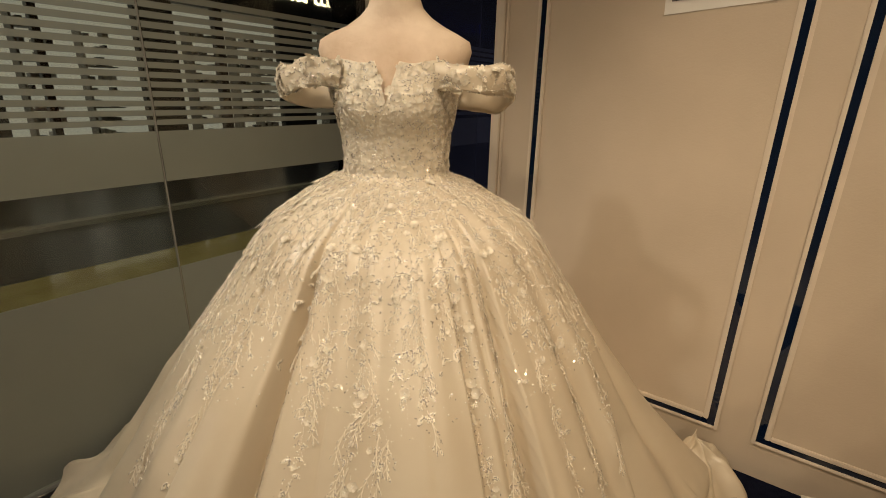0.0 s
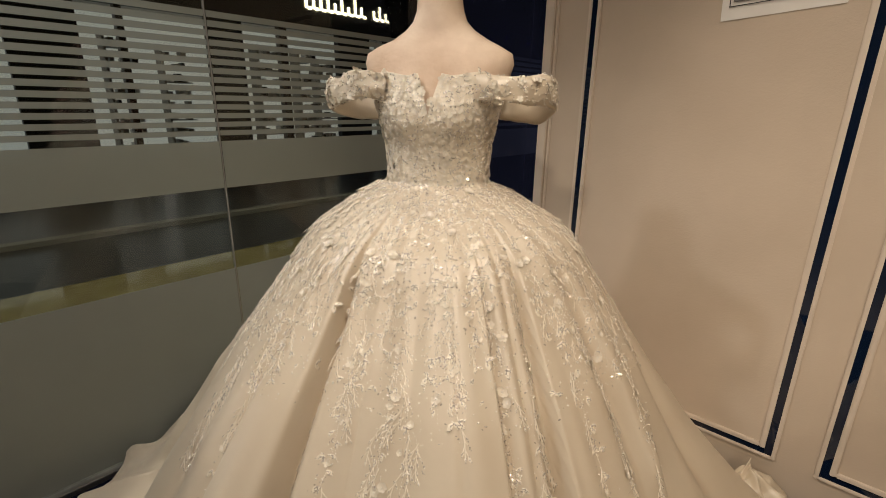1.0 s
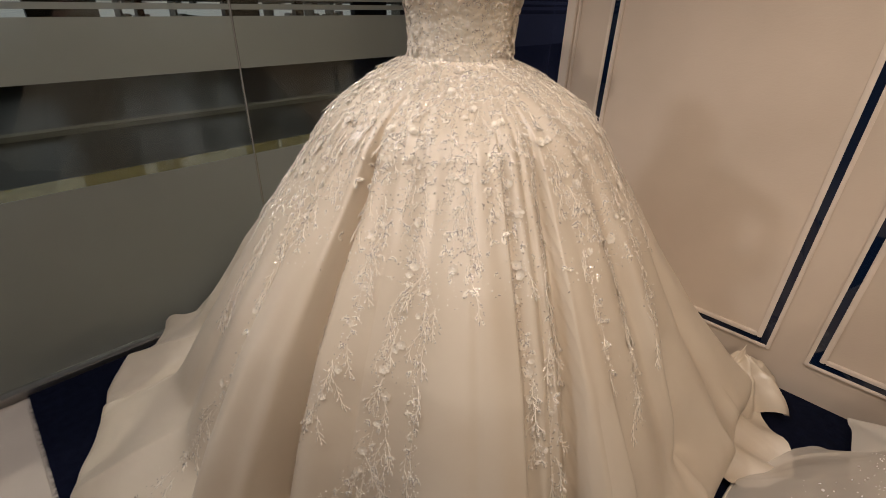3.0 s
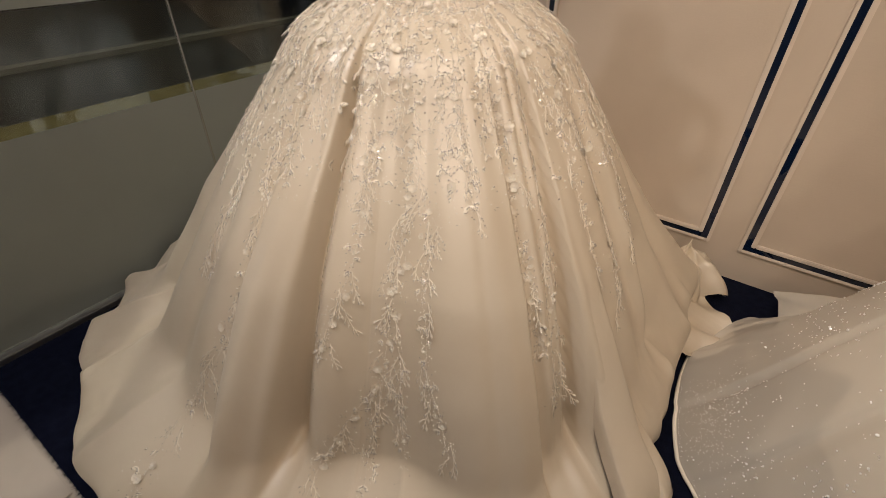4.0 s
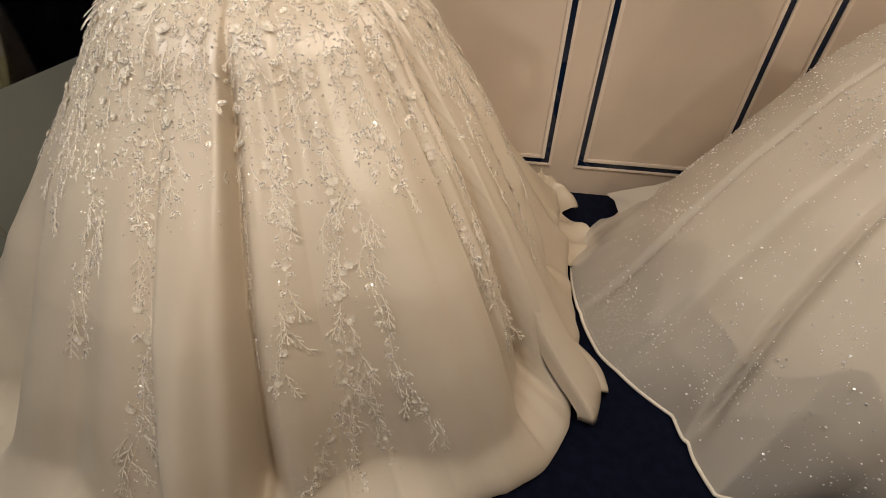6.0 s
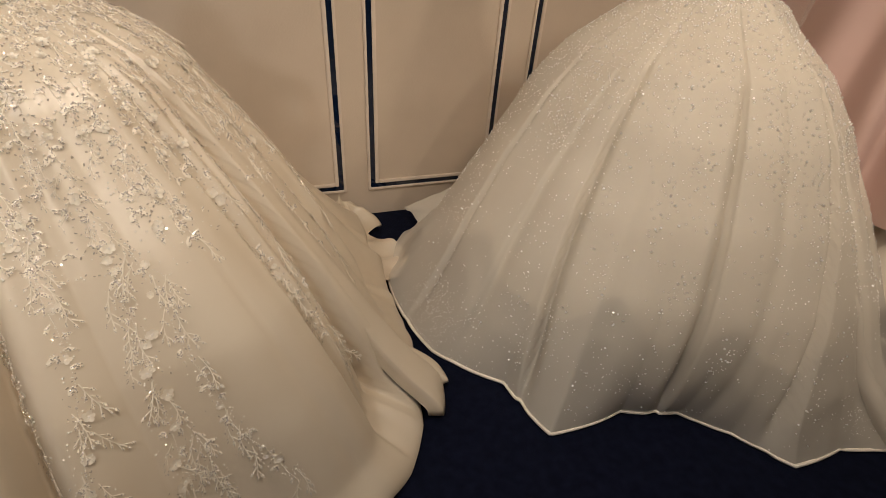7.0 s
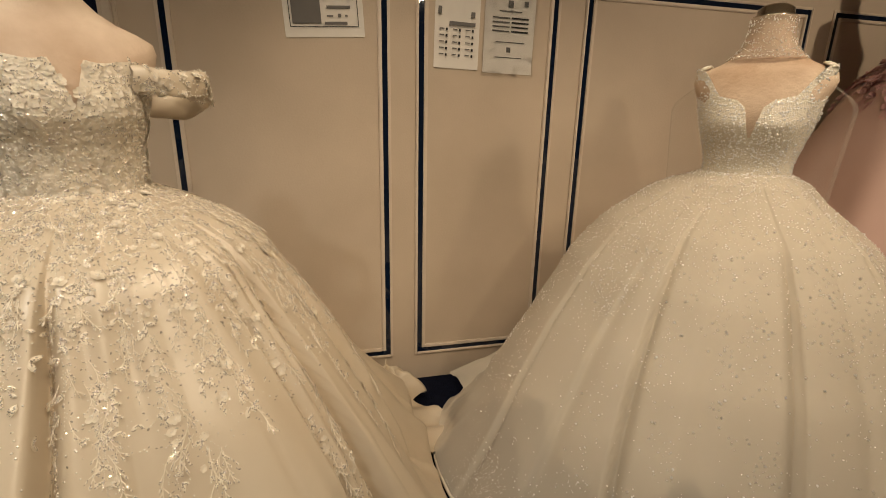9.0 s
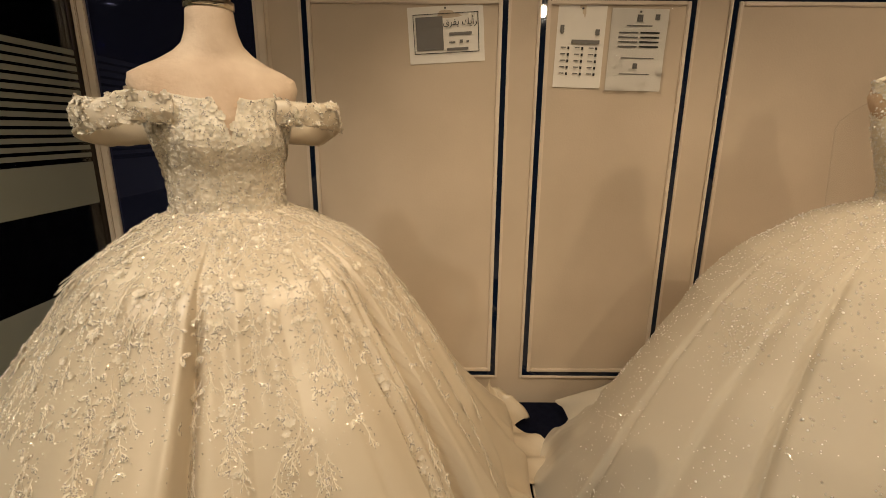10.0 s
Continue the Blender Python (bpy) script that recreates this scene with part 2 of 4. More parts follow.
def flower_mesh(name, size, petals, mat, seed, cup=0.10, tier=0.05, heart=None):
    """A flat cloth rose: two rings of broad overlapping petals round a bead."""
    r = np.random.default_rng(seed)
    pieces = []
    for ring, (scale, lift, count) in enumerate(((1.0, 0.0, petals), (0.62, tier, petals - 1), (0.34, tier * 1.8, 3))):
        for k in range(count):
            a = 2 * math.pi * (k + 0.4 * ring) / count + r.uniform(-0.15, 0.15)
            c, s = math.cos(a), math.sin(a)
            l, w, h = size * scale * 0.5 * r.uniform(0.85, 1.1), size * scale * 0.27 * r.uniform(0.9, 1.1), size * cup * scale * r.uniform(0.5, 1.2)
            loc = [(0.05 * l, 0, 0), (l * 0.45, w * 0.75, h * 0.3), (l * 0.5, 0, h * 0.15), (l * 0.45, -w * 0.75, h * 0.3), (l * 0.85, w * 0.62, h), (l, 0, h * 0.7), (l * 0.85, -w * 0.62, h)]
            v = [(c * x - s * y, s * x + c * y, z + lift * size + 0.0004 * k) for x, y, z in loc]
            pieces.append((np.array(v), [(0, 2, 1), (0, 3, 2), (1, 2, 5, 4), (2, 3, 6, 5)]))
    first = sum(len(f) for _, f in pieces)
    beads = [(BALL_V * size * 0.075 + [0, 0, size * (tier * 2 + 0.05)], BALL_F)]
    beads += [(BALL_V * size * 0.04 + [size * 0.13 * math.cos(q), size * 0.13 * math.sin(q), size * (tier * 2 + 0.03)], BALL_F) for q in (0.3, 2.2, 4.3)]
    me = merged(name, pieces + beads, [mat, heart or mat])
    for p in me.polygons:
        p.material_index = 1 if p.index >= first else 0
    return me


def sprig_mesh(name, length, seed, mat):
    """A curved stem with pairs of leaves, lying in the xy plane and running along x."""
    r = np.random.default_rng(seed)
    pieces = []
    bend = r.uniform(-0.25, 0.25)
    n = 7
    pts = [np.array((length * i / n, bend * length * math.sin(2.2 * i / n), 0.0015)) for i in range(n + 1)]
    for p, q in zip(pts[:-1], pts[1:]):
        d = (q - p) / np.linalg.norm(q - p)
        o = np.array((-d[1], d[0], 0)) * 0.0012
        up = np.array((0, 0, 0.0016))
        pieces.append((np.array([p + o, p + up, p - o, q + o, q + up, q - o]), [(0, 1, 4, 3), (1, 2, 5, 4)]))
    for i in range(1, n + 1):
        for side in (1, -1):
            if r.random() < 0.12:
                continue
            v, f = leaf_piece(length * r.uniform(0.20, 0.30), length * 0.085, 0.003)
            a = math.atan2(*(pts[i] - pts[i - 1])[1::-1]) + side * r.uniform(0.5, 0.95)
            c, s = math.cos(a), math.sin(a)
            pieces.append((np.c_[v[:, 0] * c - v[:, 1] * s, v[:, 0] * s + v[:, 1] * c, v[:, 2]] + pts[i], f))
    v, f = leaf_piece(length * 0.24, length * 0.09, 0.003)
    pieces.append((v + pts[-1], f))
    return merged(name, pieces, mat)


def rest_on(place, normal, along, roll=0.0, scale=1.0):
    """The pose of a small piece on a surface: z is its normal, x runs along."""
    z = Vector(normal).normalized()
    x = Vector(along)
    x = (x - z * x.dot(z)).normalized()
    y = z.cross(x)
    m = Matrix((x, y, z)).transposed().to_4x4()
    m.translation = place
    return m @ Matrix.Rotation(roll, 4, "Z") @ Matrix.Scale(scale, 4)


def smoothstep(a, b, x):
    u = np.clip((x - a) / (b - a), 0, 1)
    return u * u * (3 - 2 * u)


def wrap(d):
    return (d + 180) % 360 - 180


# ---- the beaded satin gown ----
A1 = np.array((-0.786, -0.83))
FACE1 = -58.0
CORE1_Z = [0.012, 0.137, 0.30, 0.50, 0.68, 0.79, 0.865, 0.957, 1.01, 1.045, 1.06, 1.078]
CORE1_R = [0.757, 0.706, 0.648, 0.561, 0.454, 0.384, 0.341, 0.294, 0.238, 0.196, 0.172, 0.130]
FLARE1_D = [-180, -150, -120, -100, -80, -65, -50, -35, -20, -8, 5, 18, 32, 46, 60, 75, 90, 105, 130, 150, 180]
FLARE1_F = [0.5, 0.6, 1.0, 1.25, 1.05, 0.85, 0.78, 0.95, 0.20, -0.18, 0.06, 0.58, 0.52, 0.45, 0.69, 0.72, 0.75, 0.85, 0.8, 0.6, 0.5]
HEM1_D = [-180, -120, -90, -74, -66, -52, -42, -30, -15, 0, 8, 16, 23, 32, 38, 46, 60, 80, 100, 130, 180]
HEM1_R = [0.85, 1.0, 1.07, 1.14, 1.10, 1.13, 1.09, 0.97, 0.87, 0.84, 0.845, 0.895, 0.905, 0.90, 0.88, 0.87, 0.86, 0.88, 0.95, 0.9, 0.85]
# centre in degrees from the front, widths to either side, depth, height where it begins, slant in degrees a metre
GROOVES1 = [(-23.0, 0.6, 2.6, 0.105, 1.07, 0), (-36.5, 5.0, 1.2, 0.060, 1.0, -8), (37.2, 3.0, 0.35, 0.092, 1.07, 8), (31.5, 1.3, 0.8, 0.026, 1.07, 5), (26.3, 0.45, 2.2, 0.046, 1.06, 2), (17, 1.2, 2.0, 0.008, 1.06, 0), (60, 5.0, 2.0, 0.05, 0.95, 0),
            (-52, 1.5, 4, 0.018, 0.8, 0), (-71, 6, 1.5, 0.09, 0.70, -14), (-86, 4, 2, 0.05, 0.5, 0), (68, 2, 6, 0.07, 0.62, 10), (84, 6, 2, 0.05, 0.8, 0), (-105, 8, 3, 0.06, 0.8, 0), (110, 8, 3, 0.06, 0.8, 0), (150, 9, 3, 0.06, 0.8, 0), (-150, 9, 3, 0.06, 0.8, 0)]
BULGES1 = [(-25.2, 1.6, 0.016, 1.07), (39.0, 1.6, 0.016, 1.07), (-30, 3.6, 0.050, 0.95), (43, 4, 0.030, 0.95), (12, 7, 0.022, 0.85), (0, 6, -0.016, 0.75), (-15, 5, 0.020, 0.8), (-62, 6, 0.025, 0.6), (21, 2.5, 0.012, 0.9), (-8, 2.5, 0.012, 0.6)]


def skirt1(delta, z):
    """Radius of the satin skirt at degrees from its front and a height."""
    d = wrap(delta)
    low = np.clip(1 - z, 0, 1)
    a = np.radians(d)
    r = np.interp(z, CORE1_Z, CORE1_R) + np.interp(d, FLARE1_D, FLARE1_F) * low * 0.185
    # fuller to the sides than to the front below the waist
    r = r + (0.040 * np.cos(a) + 0.013 * np.sin(a) - 0.034 * np.cos(2 * a)) * smoothstep(0.40, 0.85, z) * smoothstep(1.078, 0.98, z)
    # the waist follows the oval bodice
    oval = 0.102 / np.sqrt((0.102 / 0.131 * np.sin(a)) ** 2 + np.cos(a) ** 2) / 0.131
    r = r * (1 + (oval - 1) * smoothstep(0.90, 1.07, z))
    for c, wl, wr, depth, top, slant in GROOVES1:
        o = wrap(d - c - slant * (z - 0.45))
        wide = 1 + 0.6 * low ** 3
        r = r - depth * np.exp(-(o / (np.where(o < 0, wl, wr) * wide)) ** 2) * smoothstep(top, top - 0.30, z) * (0.40 + 0.60 * low) * (0.55 + 0.45 * smoothstep(0.01, 0.12, z))
    for c, w, depth, top in BULGES1:
        r = r + depth * np.exp(-((wrap(d - c)) / w) ** 2) * smoothstep(top, 0.15, z)
    side = smoothstep(48, 75, np.abs(d))
    r = r + side * (0.016 * np.sin(a * 8 + 2.0) + 0.016 * np.sin(a * 22 + 3 * np.sin(a * 3))) * smoothstep(0.75, 0.1, z)
    # small gathers under the waist seam
    r = r + (0.0022 * np.sin(a * 24 + 1.3 * np.sin(a * 5)) + 0.002 * np.sin(a * 37 + 2.1 * np.sin(a * 3 + 1))) * smoothstep(1.06, 0.98, z) * smoothstep(0.35, 0.9, z)
    # the train rises against the skirt behind
    r = r + (0.24 * np.exp(-((d - 102) / 24) ** 2) + 0.10 * np.exp(-((d + 92) / 16) ** 2)) * low ** 3
    # the hem runs out over the carpet
    lie = smoothstep(np.interp(np.abs(d), [0, 25, 40, 60], [0.115, 0.13, 0.17, 0.20]), 0.0, z) ** 1.3
    hem = np.interp(d, HEM1_D, HEM1_R) + 0.010 * np.sin(a * 11 + 3 * np.sin(a * 4)) + 0.004 * np.sin(a * 29 + 3 * np.sin(a * 7))
    return r + (hem - r) * lie


def keep_inside(x, y):
    """Keeps cloth clear of the shop glass and the panelled wall."""
    return max(x, -1.665 + 0.02 * noise.noise((y * 9, 2.0, 0))), min(y, -0.035 + 0.015 * noise.noise((x * 9, 5.0, 0)))


def place1(delta, z):
    a = math.radians(delta + FACE1)
    r = float(skirt1(delta, z))
    return Vector((A1[0] + r * math.cos(a), A1[1] + r * math.sin(a), z))


def normal_of(place, delta, z):
    p = place(delta, z)
    n = (place(delta + 0.6, z) - p).cross(place(delta, z + 0.01) - p)
    return p, n.normalized()


def cloth_skirt(name, axis, face, radius, heights, mat, step=0.75, crumple=0.03, floor=True, pleat=0.0, lift=None):
    """A hanging skirt: rings from waist to hem, with the crumpled edge that lies on the floor."""
    verts, cols = [], int(360 / step)
    deltas = np.arange(cols) * step - 180
    for z in heights:
        zs = np.full(cols, z)
        if lift:
            zs = zs + np.array([lift(d) for d in deltas]) * smoothstep(heights[-1] + 0.35, heights[-1], z)
        r = radius(deltas, zs)
        for d, q, h in zip(deltas, r, zs):
            a = math.radians(d + face)
            x, y = axis[0] + q * math.cos(a), axis[1] + q * math.sin(a)
            if floor:
                w = float(smoothstep(0.45, 0.02, z) * smoothstep(38, 70, abs(d)))
                k = noise.noise((x * 7, y * 7, 1.0)) + 0.5 * abs(noise.noise((x * 17, y * 17, 4.0)))
                # sharp pleats where the cloth lies on the floor
                lay = float(smoothstep(0.30, 0.03, z) * (0.22 + 0.78 * smoothstep(30, 62, abs(d))))
                turn = math.radians(d) * 15 + 1.4 * math.sin(math.radians(d) * 4)
                h = z + pleat * lay * (0.75 - abs(math.sin(turn)) ** 0.75) * (0.7 + 0.5 * noise.noise((d * 0.11, 3.0, 0)))
                h = max(0.008, h + crumple * w * (k + 0.3) * (1.0 + 0.5 * (q > 0.95)))
                x, y = x + 0.022 * w * noise.noise((x * 5, y * 5, z * 6 + 9)), y + 0.022 * w * noise.noise((x * 5, y * 5, z * 6 + 19))
            x, y = keep_inside(x, y)
            verts.append((x, y, float(h)))
    return mesh_of(name, verts, grid_faces(len(heights), cols), mat)


def bodice_mesh(name, axis, face, levels, top, mat, cols=180, rows=26):
    """A fitted bodice: elliptical rings (height, half width, half depth) cut off at top(lateral, front)."""
    zs, ws, ds = zip(*levels)
    verts = []
    f = math.radians(face)
    front, right = np.array((math.cos(f), math.sin(f))), np.array((-math.sin(f), math.cos(f)))
    for i in range(rows):
        for j in range(cols):
            u = 2 * j / cols - 1
            a = math.pi * math.copysign(abs(u) ** 1.35, u)
            lat0 = np.interp(1.3, zs, ws) * math.sin(a)
            z = zs[0] + (top(lat0, math.cos(a)) - zs[0]) * i / (rows - 1)
            w, d = np.interp(z, zs, ws), np.interp(z, zs, ds)
            cup = 0.018 * math.exp(-((z - 1.235) / 0.045) ** 2) * math.exp(-((abs(math.degrees(a)) - 32) / 20) ** 2)
            p = axis + front * ((d + cup) * math.cos(a)) + right * (w * math.sin(a))
            verts.append((p[0], p[1], z))
    return mesh_of(name, verts, grid_faces(rows, cols), mat)


def form_mesh(name, axis, face, neck_cap=True):
    """A tailor's bust form with cut shoulders and a capped neck."""
    rings = [(1.05, 0.118, 0.088), (1.10, 0.116, 0.088), (1.18, 0.126, 0.1), (1.24, 0.138, 0.112), (1.30, 0.158, 0.104), (1.335, 0.176, 0.092), (1.36, 0.183, 0.082), (1.382, 0.178, 0.070),
             (1.398, 0.150, 0.062), (1.415, 0.118, 0.056), (1.435, 0.086, 0.054), (1.455, 0.066, 0.053), (1.48, 0.057, 0.053), (1.505, 0.053, 0.052), (1.526, 0.051, 0.051), (1.530, 0.047, 0.047)]
    if neck_cap:
        rings += [(1.531, 0.054, 0.054), (1.545, 0.055, 0.055), (1.547, 0.048, 0.048), (1.565, 0.046, 0.046), (1.575, 0.03, 0.03), (1.58, 0.002, 0.002)]
    f = math.radians(face)
    front, right = np.array((math.cos(f), math.sin(f))), np.array((-math.sin(f), math.cos(f)))
    verts, seg = [], 64
    for z, w, d in rings:
        for k in range(seg):
            a = 2 * math.pi * k / seg
            box_ = 0.8 if 1.28 < z < 1.40 else 1.0
            c, s = math.cos(a), math.sin(a)
            c, s = math.copysign(abs(c) ** box_, c), math.copysign(abs(s) ** box_, s)
            back = -0.012 if z > 1.4 else 0
            p = axis + front * (d * c + back) + right * (w * s)
            verts.append((p[0], p[1], z))
    me = mesh_of(name, verts, grid_faces(len(rings), seg), [SKIN, CHROME])
    for p in me.polygons:
        if p.center.z > 1.5295:
            p.material_index = 1
    return me


def sleeve_mesh(name, side):
    """An off-shoulder loop: a flat band that runs from the bust round the missing arm to the back."""
    f = math.radians(FACE1)
    front, right = np.array((math.cos(f), math.sin(f))), np.array((-math.sin(f), math.cos(f)))
    verts, n, m = [], 56, 12
    for i in range(n):
        u = i / (n - 1)
        a = math.pi * (1.02 * u - 0.01)
        fw, lat = 0.098 * math.cos(a), 0.105 + 0.175 * max(0.0, math.sin(a)) ** 0.8
        mid = 1.302 - 0.045 * smoothstep(0.35, 0.8, u) - 0.008 * math.sin(a)
        tall = 0.074 - 0.012 * u
        for k in range(m):
            b = 2 * math.pi * k / m
            off = 0.010 * math.cos(b)
            wob = 0.010 * noise.noise((u * 7, math.sin(b) * 1.5, side * 3.0)) + 0.004 * noise.noise((u * 22, math.sin(b) * 4, side * 5.0))
            p = A1 + front * (fw + off * math.cos(a) + wob) + right * side * (lat + off * max(0, math.sin(a)) + wob)
            verts.append((p[0], p[1], mid + 0.010 * noise.noise((u * 5, side * 2.0, 7.0)) + tall * 0.5 * math.sin(b) * (0.75 + 0.25 * math.sin(a)) + wob * 0.5))
    return mesh_of(name, verts, [f_[::-side] for f_ in grid_faces(n - 0, m)], [SATIN])


gown = tagged(new("wedding_gown"), "ivory satin ball gown with beaded floral appliques and off-shoulder sleeves", "wedding dress")
Z1 = list(np.interp(np.linspace(0, 1, 130), [0, 0.12, 0.55, 0.80, 1], [1.078, 1.01, 0.45, 0.14, 0.012]))
skirt = part("skirt", cloth_skirt("satin_skirt", A1, FACE1, skirt1, Z1, SATIN, 0.4, 0.015, pleat=0.055), gown, "full pleated satin skirt with a spread train")
BODICE1 = [(1.062, 0.140, 0.112), (1.078, 0.1315, 0.1025), (1.12, 0.131, 0.102), (1.17, 0.135, 0.108), (1.224, 0.147, 0.126), (1.27, 0.158, 0.124), (1.31, 0.168, 0.112), (1.36, 0.172, 0.10)]


def neckline1(lat, front):
    if front > 0:
        return min(1.333 + 0.004 * math.cos(lat * 60), 1.243 + abs(lat) / 0.026 * 0.09)
    return 1.30


bodice = part("bodice", bodice_mesh("satin_bodice", A1, FACE1, BODICE1, neckline1, LACEBASE), gown, "beaded bodice with a notched neckline")
sleeves = [part("sleeve", sleeve_mesh("sleeve_band", s), gown, "beaded off-shoulder sleeve") for s in (-1, 1)]
mannequin = tagged(new("mannequin", form_mesh("bust_form", A1, FACE1)), "headless beige linen bust form with a nickel neck cap", "mannequin", "dress forms")

FLOWERS = [flower_mesh("lace_flower", 0.025, p, LACE, k, 0.16, 0.075, PEARL) for k, p in enumerate((5, 6, 5))]


def beaded_leaf(length, r):
    """A flat lace leaf filled with small cut beads."""
    v, f = leaf_piece(length, length * 0.46, 0.0016)
    beads = []
    for k in range(8):
        u = r.uniform(0.12, 0.92)
        side = r.uniform(-0.16, 0.16) * length * math.sin(math.pi * u)
        tilt = np.array(Euler(r.normal(size=3) * 0.45).to_matrix())
        beads.append(((SEQUIN_V * r.uniform(0.0008, 0.0017)) @ tilt.T + [length * u, side, 0.0022], SEQUIN_F))
    return (v, f), beads


def turned(piece, a, shift):
    v, f = piece
    c, s = math.cos(a), math.sin(a)
    return np.c_[v[:, 0] * c - v[:, 1] * s, v[:, 0] * s + v[:, 1] * c, v[:, 2]] + shift, f


def two_tone(name, cloth, beads, mats):
    me = merged(name, cloth + beads, mats)
    first = sum(len(f) for _, f in cloth)
    for p in me.polygons:
        p.material_index = 1 if p.index >= first else 0
    return me


def leaf_mesh(seed):
    r = np.random.default_rng(seed)
    cloth, beads = [], []
    for k in range(r.integers(1, 3)):
        l, b = beaded_leaf(r.uniform(0.014, 0.021), r)
        a = r.uniform(-0.5, 0.5) + 0.9 * k
        cloth.append(turned(l, a, 0))
        beads += [turned(x, a, 0) for x in b]
    return two_tone("lace_leaf", cloth, beads, [LACE, SILVER])


def spray_mesh(seed):
    """A thin curved stem with side stems that end in beaded leaves."""
    r = np.random.default_rng(seed)
    cloth, beads = [], []
    length, n = 0.085, 8
    bend = r.uniform(-0.2, 0.2)
    pts = [np.array((length * i / n, bend * length * math.sin(2.4 * i / n), 0.001)) for i in range(n + 1)]

    def stem(p, q):
        d = (q - p) / np.linalg.norm(q - p)
        o = np.array((-d[1], d[0], 0)) * 0.0014
        up = np.array((0, 0, 0.0018))
        cloth.append((np.array([p + o, p + up, p - o, q + o, q + up, q - o]), [(0, 1, 4, 3), (1, 2, 5, 4)]))

    for p, q in zip(pts[:-1], pts[1:]):
        stem(p, q)
    for i in range(1, n + 1):
        side = 1 if i % 2 else -1
        if r.random() < 0.15 and i < n:
            continue
        a = side * r.uniform(0.35, 0.8) if i < n else 0.0
        reach = r.uniform(0.006, 0.018) if i < n else 0.002
        q = pts[i] + reach * np.array((math.cos(a), math.sin(a), 0))
        stem(pts[i], q)
        l, b = beaded_leaf(r.uniform(0.012, 0.019), r)
        cloth.append(turned(l, a * 0.7, q))
        beads += [turned(x, a * 0.7, q) for x in b]
    return two_tone("lace_sprig", cloth, beads, [LACE, SILVER])


LEAVES = [leaf_mesh(40 + k) for k in range(5)]
SPRIGS = [spray_mesh(20 + k) for k in range(6)]
pearls, stones = [], []


def pearl(place, normal, size):
    pearls.append((BALL_V * size + np.array(place + normal * size * 0.7), BALL_F))


def stone(place, normal, size):
    t = Vector(rng.normal(size=3)).normalized()
    m = np.array(rest_on(place + normal * size * 0.5, normal, t).to_3x3())
    tilt = np.array(Euler(rng.normal(size=3) * 0.45).to_matrix())
    stones.append(((SEQUIN_V * [size * 1.6, size * 0.9, size]) @ tilt.T @ m.T + np.array(place + normal * size * 0.5), SEQUIN_F))


def put(mesh, name, parent, place, normal, along, roll, scale):
    ob = under(new(name, mesh), parent)
    ob.matrix_world = rest_on(place + normal * 0.0006, normal, along, roll, scale)
    return ob


DOWN = Vector((0, 0, -1))


def stream1(points, density, spread, leafy):
    """A trailing spray of flowers, sprigs and pearls through (degrees, height) points."""
    ds, zs = zip(*points)
    length = sum(math.hypot(math.radians(a[0] - b[0]) * 0.55, a[1] - b[1]) for a, b in zip(points, points[1:]))
    leafy = 1 - 0.72 * (1 - leafy)
    steps = max(2, int(length / 0.019 * density))
    for k in range(steps):
        i = (k + 0.5) / steps * (len(points) - 1)
        d0, z0 = np.interp(i, range(len(points)), ds), np.interp(i, range(len(points)), zs)
        taper = 1.0 - 0.45 * (k / steps)
        side = 1 if k % 2 else -1
        d, z = d0 + side * abs(rng.normal()) * spread * taper * 0.7, max(0.035, z0 + rng.normal() * 0.010)
        p, n = normal_of(place1, d, z)
        if rng.random() < leafy:
            if rng.random() < 0.45:
                put(SPRIGS[rng.integers(6)], "lace_sprig", skirt, p, n, DOWN, side * rng.uniform(0.05, 0.5), rng.uniform(0.40, 0.62) if z0 > 0.72 else rng.uniform(0.55, 0.85))
            else:
                put(LEAVES[rng.integers(5)], "lace_leaf", skirt, p, n, DOWN, side * rng.uniform(0.2, 1.0), rng.uniform(0.85, 1.2))
        else:
            put(FLOWERS[rng.integers(3)], "lace_flower", skirt, p, n, DOWN, rng.uniform(0, 6), rng.uniform(0.55, 1.0))
        for _ in range(7):
            p, n = normal_of(place1, d0 + rng.normal() * spread * 0.7, max(0.03, z0 + rng.normal() * 0.02))
            (pearl if rng.random() < 0.5 else stone)(p, n, rng.uniform(0.0009, 0.0019))
        # a string of tiny pearls along the vine
        for q in range(4):
            i2 = (k + q / 4) / steps * (len(points) - 1)
            p, n = normal_of(place1, np.interp(i2, range(len(points)), ds) + 0.4 * math.sin(i2 * 3), max(0.03, np.interp(i2, range(len(points)), zs)))
            pearl(p, n, 0.0010)


